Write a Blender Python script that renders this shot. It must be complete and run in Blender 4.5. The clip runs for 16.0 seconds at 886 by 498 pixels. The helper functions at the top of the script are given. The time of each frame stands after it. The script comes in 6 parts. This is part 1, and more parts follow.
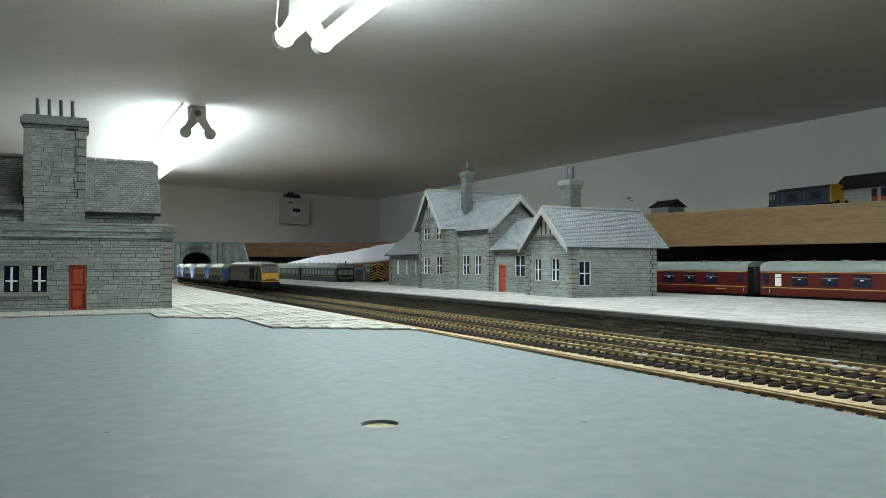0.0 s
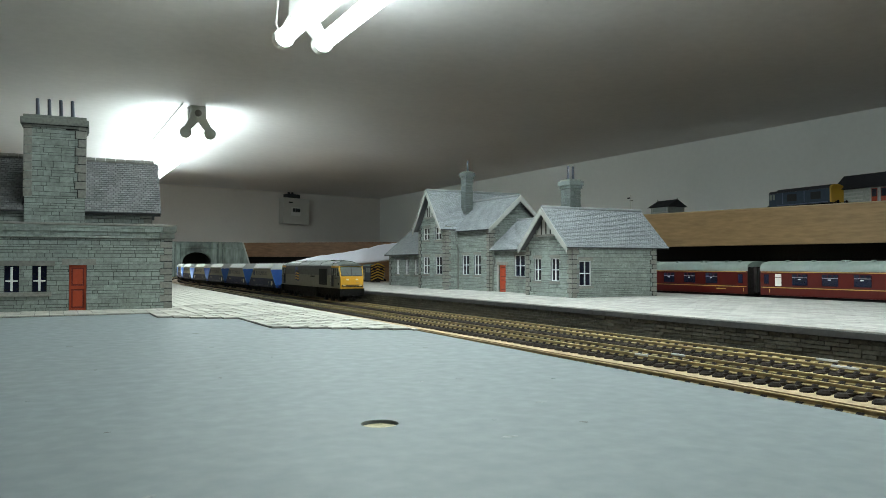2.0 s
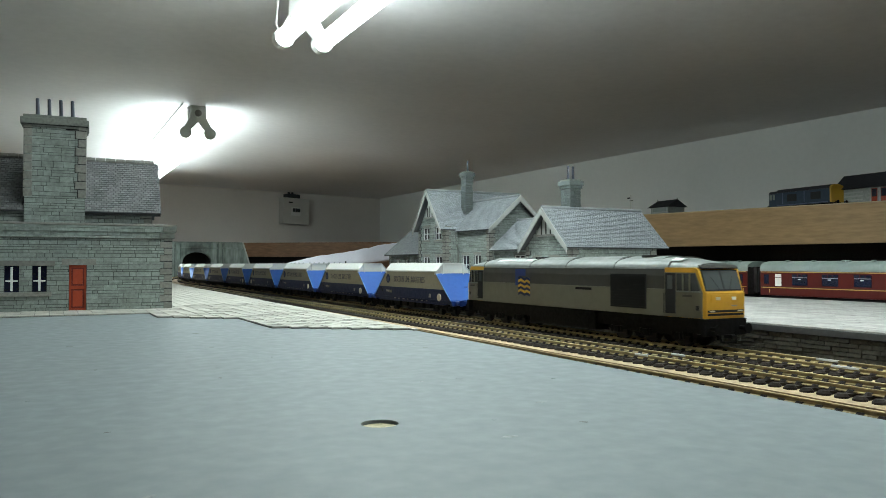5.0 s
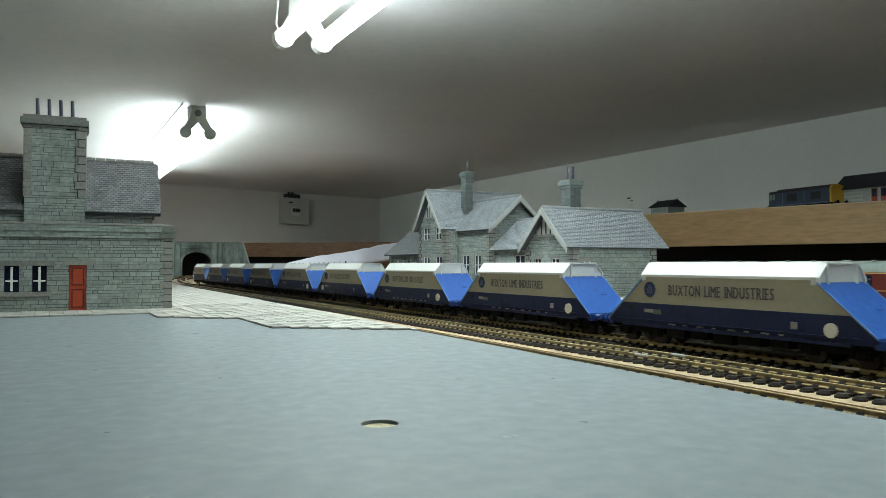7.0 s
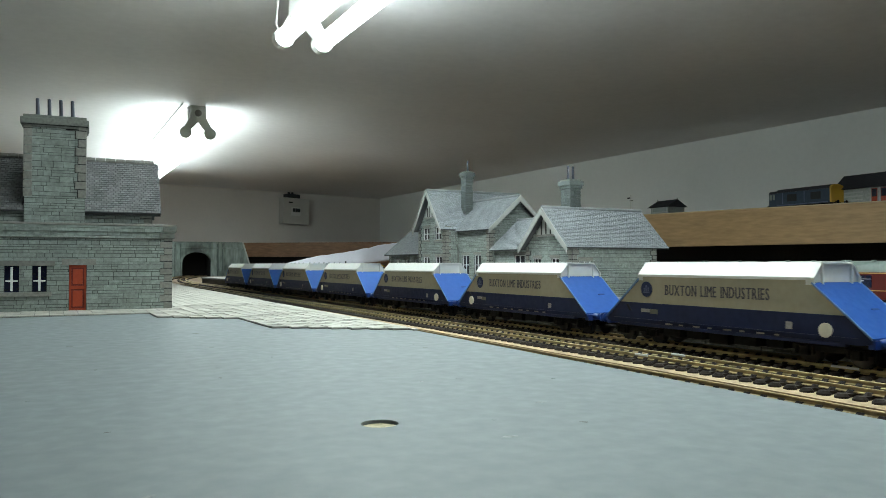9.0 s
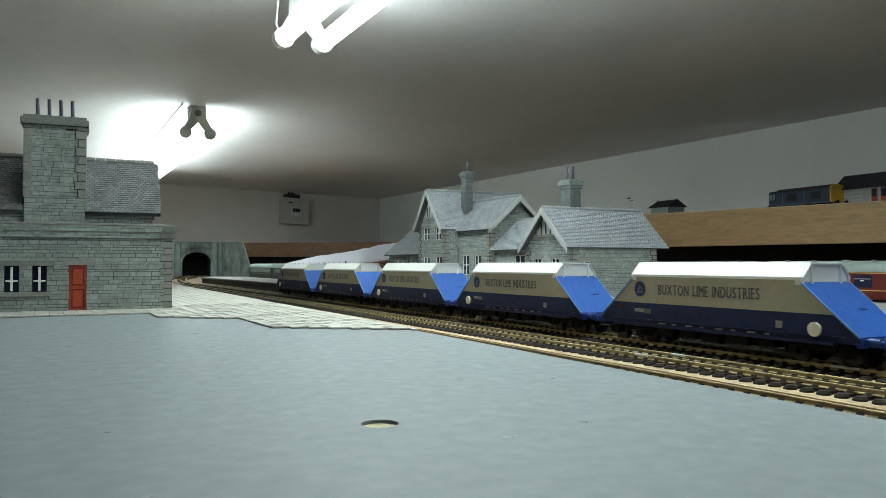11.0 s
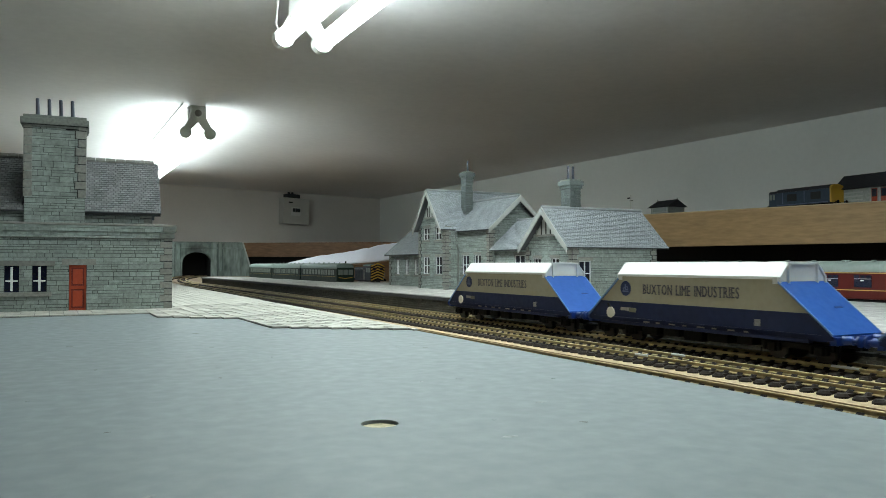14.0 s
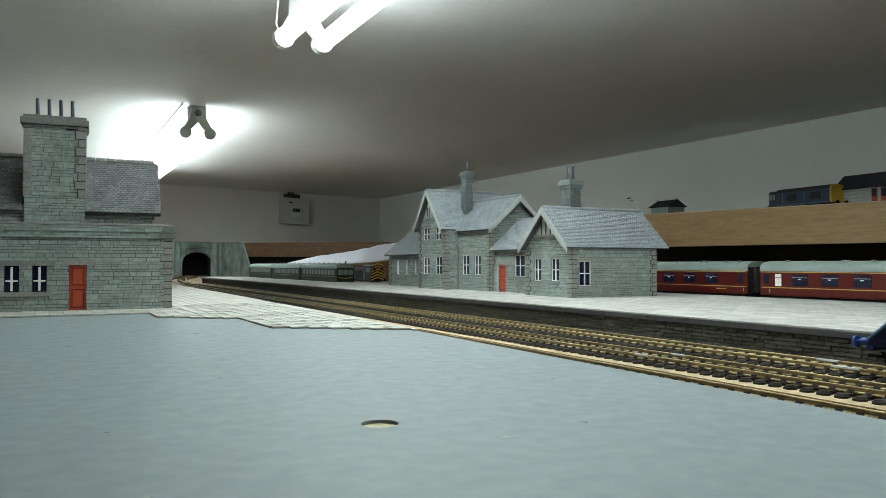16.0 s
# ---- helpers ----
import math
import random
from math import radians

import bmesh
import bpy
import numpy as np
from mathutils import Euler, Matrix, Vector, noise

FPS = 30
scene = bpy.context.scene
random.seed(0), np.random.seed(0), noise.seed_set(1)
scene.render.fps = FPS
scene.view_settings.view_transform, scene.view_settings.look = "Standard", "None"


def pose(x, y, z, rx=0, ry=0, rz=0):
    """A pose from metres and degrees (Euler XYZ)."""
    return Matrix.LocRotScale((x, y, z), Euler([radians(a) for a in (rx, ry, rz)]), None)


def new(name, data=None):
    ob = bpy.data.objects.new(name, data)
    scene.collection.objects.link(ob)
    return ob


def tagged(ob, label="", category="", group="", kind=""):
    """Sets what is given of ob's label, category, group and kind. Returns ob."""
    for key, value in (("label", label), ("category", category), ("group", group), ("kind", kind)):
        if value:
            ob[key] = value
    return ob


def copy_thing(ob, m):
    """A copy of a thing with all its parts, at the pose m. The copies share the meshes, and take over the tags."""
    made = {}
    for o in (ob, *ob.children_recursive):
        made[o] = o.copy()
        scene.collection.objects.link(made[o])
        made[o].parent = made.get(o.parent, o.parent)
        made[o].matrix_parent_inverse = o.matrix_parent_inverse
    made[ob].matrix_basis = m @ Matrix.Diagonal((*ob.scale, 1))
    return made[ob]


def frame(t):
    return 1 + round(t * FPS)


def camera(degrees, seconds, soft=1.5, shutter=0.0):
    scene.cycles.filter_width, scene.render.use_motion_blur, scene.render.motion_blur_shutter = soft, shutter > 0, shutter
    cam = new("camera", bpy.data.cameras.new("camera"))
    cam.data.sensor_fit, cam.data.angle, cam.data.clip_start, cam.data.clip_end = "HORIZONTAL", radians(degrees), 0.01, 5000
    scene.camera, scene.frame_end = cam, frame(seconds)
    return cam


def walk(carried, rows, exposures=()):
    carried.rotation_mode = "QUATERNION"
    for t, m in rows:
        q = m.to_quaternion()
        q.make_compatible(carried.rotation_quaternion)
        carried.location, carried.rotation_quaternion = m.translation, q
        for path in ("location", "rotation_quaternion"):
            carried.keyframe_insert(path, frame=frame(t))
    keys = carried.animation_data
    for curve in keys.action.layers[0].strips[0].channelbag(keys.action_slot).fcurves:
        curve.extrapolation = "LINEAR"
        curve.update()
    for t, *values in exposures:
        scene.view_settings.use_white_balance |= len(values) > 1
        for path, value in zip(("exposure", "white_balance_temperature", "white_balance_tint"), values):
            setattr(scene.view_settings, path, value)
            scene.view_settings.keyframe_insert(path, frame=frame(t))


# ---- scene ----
import functools

cam = camera(61.04, 16.0, soft=0.5, shutter=0.15)
EYE = (0.0, 0.0, 0.0521)
VIEW = pose(*EYE, 91.16, 0, -27.72)
walk(cam, [(0.0, VIEW), (16.0, VIEW)], exposures=[(0.0, 0.0), (16.0, 0.0)])

# ---- world and light levels ----
world = bpy.data.worlds.new("world")
world.use_nodes = True
world.node_tree.nodes["Background"].inputs[0].default_value = (0.6, 0.65, 0.7, 1)
world.node_tree.nodes["Background"].inputs[1].default_value = 0.02
scene.world = world
TUBE_POWER = 19.6

# ---- plan, in metres ----
RAIL = 0.005            # rail head above the board
TRACK_X = (0.334, 0.2845, 0.2278)
NEAR_TOP, FAR_TOP = 0.0195, 0.0184
CEIL = 0.4121
SHELF_TOP, SHELF_BOTTOM = 0.1521, 0.0866


# ---- materials ----
def mat(name, color, rough=0.6, metal=0.0, vary=0.0, grain=0.0, grain_scale=400.0, stain=0.0, stain_scale=18.0,
        bump=0.0, bump_scale=900.0, spec=0.5, stretch=(1, 1, 1), stain_color=None, coat=0.0):
    m = bpy.data.materials.new(name)
    m.use_nodes = True
    nt = m.node_tree
    n, l = nt.nodes, nt.links
    bsdf = n["Principled BSDF"]
    bsdf.inputs["Roughness"].default_value = rough
    bsdf.inputs["Metallic"].default_value = metal
    bsdf.inputs["Specular IOR Level"].default_value = spec
    bsdf.inputs["Coat Weight"].default_value = coat
    tc = n.new("ShaderNodeTexCoord")
    mp = n.new("ShaderNodeMapping")
    mp.inputs["Scale"].default_value = stretch
    l.new(tc.outputs["Object"], mp.inputs["Vector"])
    rgb = n.new("ShaderNodeRGB")
    rgb.outputs[0].default_value = (*color, 1)
    out = rgb.outputs[0]

    def mix(kind, a, fac, other):
        k = n.new("ShaderNodeMix")
        k.data_type, k.blend_type = "RGBA", kind
        l.new(a, k.inputs["A"])
        if isinstance(other, tuple):
            k.inputs["B"].default_value = (*other, 1)
        else:
            l.new(other, k.inputs["B"])
        if isinstance(fac, float):
            k.inputs["Factor"].default_value = fac
        else:
            l.new(fac, k.inputs["Factor"])
        return k.outputs["Result"]

    def ranged(src, lo, hi):
        r = n.new("ShaderNodeMapRange")
        l.new(src, r.inputs["Value"])
        r.inputs["From Min"].default_value, r.inputs["From Max"].default_value = lo, hi
        return r.outputs["Result"]

    def noise_tex(scale, detail=4.0):
        t = n.new("ShaderNodeTexNoise")
        t.inputs["Scale"].default_value, t.inputs["Detail"].default_value = scale, detail
        l.new(mp.outputs["Vector"], t.inputs["Vector"])
        return t.outputs["Fac"]

    if vary:
        geo, info = n.new("ShaderNodeNewGeometry"), n.new("ShaderNodeObjectInfo")
        add = n.new("ShaderNodeMath")
        add.operation = "ADD"
        l.new(geo.outputs["Random Per Island"], add.inputs[0])
        l.new(info.outputs["Random"], add.inputs[1])
        fr = n.new("ShaderNodeMath")
        fr.operation = "FRACT"
        l.new(add.outputs[0], fr.inputs[0])
        hsv = n.new("ShaderNodeHueSaturation")
        l.new(out, hsv.inputs["Color"])
        r = n.new("ShaderNodeMapRange")
        l.new(fr.outputs[0], r.inputs["Value"])
        r.inputs["To Min"].default_value, r.inputs["To Max"].default_value = 1 - vary, 1 + vary
        l.new(r.outputs["Result"], hsv.inputs["Value"])
        out = hsv.outputs["Color"]
    if stain:
        sc = stain_color or tuple(c * 0.5 for c in color)
        fac = ranged(noise_tex(stain_scale, 5.0), 0.45, 0.75)
        k = n.new("ShaderNodeMath")
        k.operation = "MULTIPLY"
        l.new(fac, k.inputs[0])
        k.inputs[1].default_value = stain
        out = mix("MIX", out, k.outputs[0], sc)
    if grain:
        g = ranged(noise_tex(grain_scale, 3.0), 0.3, 0.7)
        gray = n.new("ShaderNodeMapRange")
        l.new(g, gray.inputs["Value"])
        gray.inputs["To Min"].default_value, gray.inputs["To Max"].default_value = 1 - grain, 1 + grain * 0.4
        comb = n.new("ShaderNodeCombineColor")
        for i in range(3):
            l.new(gray.outputs["Result"], comb.inputs[i])
        out = mix("MULTIPLY", out, 1.0, comb.outputs[0])
        rr = n.new("ShaderNodeMapRange")
        l.new(g, rr.inputs["Value"])
        rr.inputs["To Min"].default_value, rr.inputs["To Max"].default_value = min(1, rough * 1.12), rough * 0.88
        l.new(rr.outputs["Result"], bsdf.inputs["Roughness"])
    l.new(out, bsdf.inputs["Base Color"])
    if bump:
        b = n.new("ShaderNodeBump")
        b.inputs["Strength"].default_value, b.inputs["Distance"].default_value = bump, 0.001
        l.new(noise_tex(bump_scale, 3.0), b.inputs["Height"])
        l.new(b.outputs["Normal"], bsdf.inputs["Normal"])
    return m


def glow(name, color, strength):
    m = bpy.data.materials.new(name)
    m.use_nodes = True
    b = m.node_tree.nodes["Principled BSDF"]
    b.inputs["Base Color"].default_value = (0.8, 0.8, 0.8, 1)
    b.inputs["Emission Color"].default_value = (*color, 1)
    b.inputs["Emission Strength"].default_value = strength
    return m


M_TUBE = glow("lit fluorescent tube", (0.83, 1.0, 1.015), TUBE_POWER)
M_CEIL = mat("ceiling paint", (0.885, 0.85, 0.835), 0.75, grain=0.03, grain_scale=60, stain=0.12, stain_scale=3, bump=0.15, bump_scale=250)
M_WALL = mat("wall paint", (0.885, 0.875, 0.835), 0.8, grain=0.02, grain_scale=80, stain=0.1, stain_scale=4, bump=0.1, bump_scale=300)
# end wall: darker and warmer base colour than the other walls
M_WALL_END = mat("warm grey wall surface", (0.79, 0.73, 0.68), 0.8, grain=0.02, grain_scale=80, stain=0.15, stain_scale=4, bump=0.1, bump_scale=300)
M_GROUND = mat("brown painted baseboard", (0.21, 0.145, 0.092), 0.85, grain=0.3, grain_scale=300, stain=0.5, stain_scale=20, bump=0.3)
M_SCUFF = mat("pale paint scuff", (0.30, 0.315, 0.31), 0.8, grain=0.3, grain_scale=900)
M_SMEAR = mat("drab paint smear", (0.165, 0.165, 0.155), 0.8, grain=0.3, grain_scale=900)
M_SHUNT = mat("dark blue-black shunter paint", (0.014, 0.016, 0.023), 0.5, spec=0.3, grain=0.2, grain_scale=300)
M_FLOOR = mat("floor boards", (0.22, 0.2, 0.18), 0.7, grain=0.2, grain_scale=30)
M_BOARD = mat("bare softboard", (0.42, 0.31, 0.18), 0.85, grain=0.25, grain_scale=500, stain=0.4, stain_scale=20, bump=0.3)
M_GREY = mat("blue-grey painted board", (0.196, 0.219, 0.2245), 0.55, grain=0.025, grain_scale=200, stain=0.30, stain_scale=11, stretch=(1.0, 1.0, 1),
             bump=0.02, bump_scale=120, stain_color=(0.182, 0.192, 0.192), spec=0.3)
M_HOLE = mat("torn pale card", (0.6, 0.52, 0.34), 0.9, grain=0.4, grain_scale=700, bump=0.5)
M_SLAB = mat("cream paving card", (0.50, 0.475, 0.415), 0.75, vary=0.10, grain=0.14, grain_scale=500, stain=0.25, stain_scale=60)
M_SLABF = mat("pale grey paving card", (0.42, 0.40, 0.375), 0.75, vary=0.16, grain=0.25, grain_scale=160, stain=0.7, stain_scale=55, stain_color=(0.26, 0.25, 0.235))
M_JOINTF = mat("pale paving joint", (0.27, 0.26, 0.24), 0.9, grain=0.2)
M_JOINT = mat("paving joint", (0.19, 0.183, 0.165), 0.9, grain=0.2)
M_BRICK = mat("dark platform stone", (0.066, 0.062, 0.045), 0.85, vary=0.22, grain=0.35, grain_scale=500, stain=0.6, stain_scale=70, bump=0.4)
M_MORTAR = mat("dark mortar", (0.040, 0.038, 0.032), 0.9, grain=0.2)
M_EDGE = mat("charcoal platform edging", (0.060, 0.060, 0.062), 0.7, grain=0.2, grain_scale=300)
M_STONE = mat("grey-green stone card", (0.295, 0.33, 0.302), 0.8, vary=0.15, grain=0.24, grain_scale=420, stain=0.35, stain_scale=90,
              stain_color=(0.145, 0.155, 0.13), bump=0.35, bump_scale=1500)
M_STONE_GAP = mat("stone card joint", (0.085, 0.092, 0.085), 0.9, grain=0.2)
M_QUOIN = mat("drab quoin stone", (0.255, 0.247, 0.22), 0.8, vary=0.12, grain=0.2, grain_scale=600, bump=0.2)
M_BAND = mat("grey parapet stone", (0.17, 0.175, 0.155), 0.8, vary=0.1, grain=0.25, grain_scale=600, bump=0.2)
M_SLATE = mat("grey roof slate", (0.19, 0.19, 0.195), 0.55, vary=0.22, grain=0.2, grain_scale=900, stain=0.25, stain_scale=60)
M_SLATE_PALE = mat("pale blue-grey roof slate", (0.285, 0.302, 0.316), 0.5, vary=0.15, grain=0.25, grain_scale=500, stain=0.4, stain_scale=45, stain_color=(0.175, 0.187, 0.197))
M_CHIMNEY = mat("dark chimney stone", (0.125, 0.142, 0.136), 0.8, vary=0.2, grain=0.2, grain_scale=700)
M_SLATE_UNDER = mat("slate underlay", (0.1, 0.1, 0.105), 0.8)
M_RIDGE = mat("pale ridge tile", (0.26, 0.27, 0.275), 0.6, vary=0.08, grain=0.15, grain_scale=600)
M_RIDGE_D = mat("brown-grey ridge tile", (0.25, 0.235, 0.21), 0.7, vary=0.12, grain=0.2, grain_scale=600)
M_BARGE = mat("off-white bargeboard", (0.40, 0.40, 0.37), 0.6, grain=0.08, grain_scale=500)
M_RED = mat("orange-red door paint", (0.41, 0.052, 0.013), 0.55, grain=0.12, grain_scale=500)
M_RED_D = mat("dark red door edge", (0.2, 0.025, 0.014), 0.6, grain=0.1)
M_WHITE = mat("white painted glazing bar", (0.72, 0.72, 0.7), 0.5, grain=0.05)
M_PANE = mat("dark window glazing", (0.01, 0.012, 0.03), 0.12, spec=0.6, grain=0.05)
M_POT = mat("dark metal flue pot", (0.045, 0.05, 0.07), 0.45, grain=0.1)
M_FLASH = mat("dark flashing card", (0.02, 0.02, 0.02), 0.8, spec=0.25)
M_RAILTOP = mat("nickel silver rail", (0.50, 0.385, 0.19), 0.45, metal=0.35, grain=0.25, grain_scale=300, stain=0.4, stain_scale=50, stain_color=(0.22, 0.15, 0.08))
M_SLEEPER = mat("black-brown plastic sleeper", (0.026, 0.018, 0.014), 0.7, spec=0.15, grain=0.2, vary=0.2)
M_RAILSHINE = mat("painted rail shine", (0.85, 0.85, 0.85), 0.25, grain=0.05)
M_PLY = mat("varnished plywood", (0.43, 0.265, 0.118), 0.5, grain=0.20, grain_scale=140, stain=0.4, stain_scale=26, stretch=(1, 0.16, 1.6), bump=0.05)
M_PLYEDGE = mat("pale ply edge", (0.6, 0.45, 0.26), 0.6, grain=0.2, grain_scale=80)
M_BROWN = mat("brown stained plank", (0.26, 0.135, 0.065), 0.6, grain=0.25, grain_scale=50, stretch=(0.15, 1, 3), stain=0.2)
M_BLACK = mat("matt black", (0.017, 0.0135, 0.0125), 0.8, grain=0.2, spec=0.2)
M_CLOTH = mat("white draped sheet", (0.74, 0.73, 0.80), 0.9, grain=0.06, grain_scale=200)
M_PORTAL = mat("mottled green-grey portal card", (0.285, 0.335, 0.31), 0.85, grain=0.45, grain_scale=60, stain=0.9, stain_scale=34,
               stain_color=(0.12, 0.15, 0.135), stretch=(1, 1, 0.3))


def sooted(m, centre, radii, soot):
    """Smoke stain round a point of the object, fading outwards with a broken edge."""
    n, l = m.node_tree.nodes, m.node_tree.links
    bsdf = n["Principled BSDF"]
    base = bsdf.inputs["Base Color"].links[0].from_socket
    tc, mp, gr = n.new("ShaderNodeTexCoord"), n.new("ShaderNodeMapping"), n.new("ShaderNodeVectorMath")
    mp.inputs["Location"].default_value = [-c / r for c, r in zip(centre, radii)]
    mp.inputs["Scale"].default_value = [1 / r for r in radii]
    l.new(tc.outputs["Object"], mp.inputs["Vector"])
    gr.operation = "LENGTH"
    l.new(mp.outputs["Vector"], gr.inputs[0])
    nz = n.new("ShaderNodeTexNoise")
    nz.inputs["Scale"].default_value = 45.0
    l.new(tc.outputs["Object"], nz.inputs["Vector"])
    sm = n.new("ShaderNodeMath")
    sm.operation = "ADD"
    l.new(gr.outputs["Value"], sm.inputs[0])
    l.new(nz.outputs["Fac"], sm.inputs[1])
    rg = n.new("ShaderNodeMapRange")
    l.new(sm.outputs[0], rg.inputs["Value"])
    rg.inputs["From Min"].default_value, rg.inputs["From Max"].default_value = 0.75, 1.5
    rg.inputs["To Min"].default_value, rg.inputs["To Max"].default_value = 0.8, 0.0
    k = n.new("ShaderNodeMix")
    k.data_type = "RGBA"
    l.new(rg.outputs["Result"], k.inputs["Factor"])
    l.new(base, k.inputs["A"])
    k.inputs["B"].default_value = (*soot, 1)
    l.new(k.outputs["Result"], bsdf.inputs["Base Color"])


sooted(M_PORTAL, (0.548, 0.0, 0.112), (0.060, 0.05, 0.045), (0.045, 0.045, 0.042))
M_PORTAL_D = mat("dark portal joint", (0.1, 0.13, 0.12), 0.85, grain=0.2)
M_PLASTIC = mat("white moulded plastic", (0.6, 0.58, 0.54), 0.45, grain=0.04)
M_LAMPBODY = mat("white enamelled steel", (0.75, 0.74, 0.7), 0.4, grain=0.04)
M_HOLDER = mat("cream lampholder plastic", (0.72, 0.73, 0.66), 0.45, grain=0.05)
M_SWITCH = mat("black switch", (0.03, 0.03, 0.03), 0.4)
# rolling stock
M_BEIGE = mat("beige wagon paint", (0.36, 0.325, 0.235), 0.55, spec=0.35, grain=0.06, grain_scale=300, stain=0.12, stain_scale=60)
M_NAVY = mat("navy wagon paint", (0.012, 0.019, 0.064), 0.5, spec=0.3, grain=0.12, grain_scale=300, stain=0.2, stain_scale=60)
M_MARK = mat("pale blue emblem mark", (0.09, 0.11, 0.2), 0.6)
M_EMBLEM = mat("emblem blue", (0.014, 0.024, 0.075), 0.5, spec=0.3)
M_BLUE = mat("bright blue wagon paint", (0.015, 0.078, 0.30), 0.42, grain=0.07, grain_scale=300, stain=0.12, stain_scale=70)
M_BLUE_D = mat("deep blue enamel", (0.008, 0.032, 0.17), 0.35, grain=0.07, grain_scale=300)
M_SKY = mat("pale blue edge line", (0.14, 0.24, 0.44), 0.5)
M_HOOD = mat("white wagon hood", (0.62, 0.62, 0.585), 0.5, grain=0.04, grain_scale=300)
M_UNDER = mat("black underframe plastic", (0.006, 0.0054, 0.0052), 0.7, spec=0.15, grain=0.2, grain_scale=400)
M_WHEEL = mat("blackened wheel metal", (0.022, 0.018, 0.016), 0.45, metal=0.2, spec=0.25, grain=0.15)
M_DISC = mat("cream brake disc", (0.68, 0.64, 0.52), 0.5, grain=0.06)
M_INK = mat("dark lettering", (0.06, 0.055, 0.07), 0.6)
M_LABEL = mat("pale data panel", (0.32, 0.3, 0.27), 0.6, grain=0.2, grain_scale=900)
M_GREYD = mat("dark grey locomotive paint", (0.041, 0.038, 0.031), 0.42, grain=0.08, grain_scale=200)
M_GREYL = mat("mid grey locomotive paint", (0.138, 0.130, 0.092), 0.42, grain=0.08, grain_scale=200)
M_ROOF = mat("pale grey locomotive roof", (0.18, 0.19, 0.18), 0.42, grain=0.1, grain_scale=200, stain=0.25, stain_scale=40)
M_YELLOW = mat("warning yellow paint", (0.66, 0.34, 0.022), 0.45, grain=0.06)
M_YELLOW_D = mat("chevron yellow", (0.62, 0.36, 0.03), 0.5, grain=0.06)
M_GLASS = mat("tinted cab glass", (0.09, 0.1, 0.1), 0.08, spec=0.8, grain=0.03)
M_CABGLASS = mat("dark cab side glass", (0.03, 0.03, 0.03), 0.1, spec=0.5)
M_SILVER = mat("bright silver roof panel", (0.68, 0.69, 0.68), 0.35, grain=0.06)
M_LAMPGLASS = mat("lamp glass", (0.75, 0.7, 0.6), 0.2)
M_MAROON = mat("maroon coach paint", (0.070, 0.0058, 0.0042), 0.42, grain=0.06, grain_scale=200, spec=0.3)
M_COACHROOF = mat("pale grey-green coach roof", (0.165, 0.195, 0.178), 0.55, grain=0.08, grain_scale=200)
M_LINING = mat("gold lining", (0.45, 0.29, 0.07), 0.5)
M_CREAM = mat("off-white blind", (0.7, 0.68, 0.62), 0.6)
M_GREEN = mat("dark green railcar paint", (0.009, 0.020, 0.013), 0.5, spec=0.25, grain=0.08, grain_scale=200)
M_RAILROOF = mat("pale green-grey railcar roof", (0.16, 0.2, 0.185), 0.6, spec=0.3, grain=0.1)
M_WINDOW_PALE = mat("pale lit window strip", (0.16, 0.185, 0.165), 0.35, grain=0.15)
M_CORAL = mat("rail blue paint", (0.020, 0.036, 0.062), 0.45, spec=0.25, grain=0.1, grain_scale=200)
M_TIMBER = mat("grey hut timber", (0.33, 0.35, 0.32), 0.8, grain=0.2, grain_scale=200)
M_HUTROOF = mat("charcoal felt roof", (0.042, 0.042, 0.046), 0.85, grain=0.2, spec=0.15)


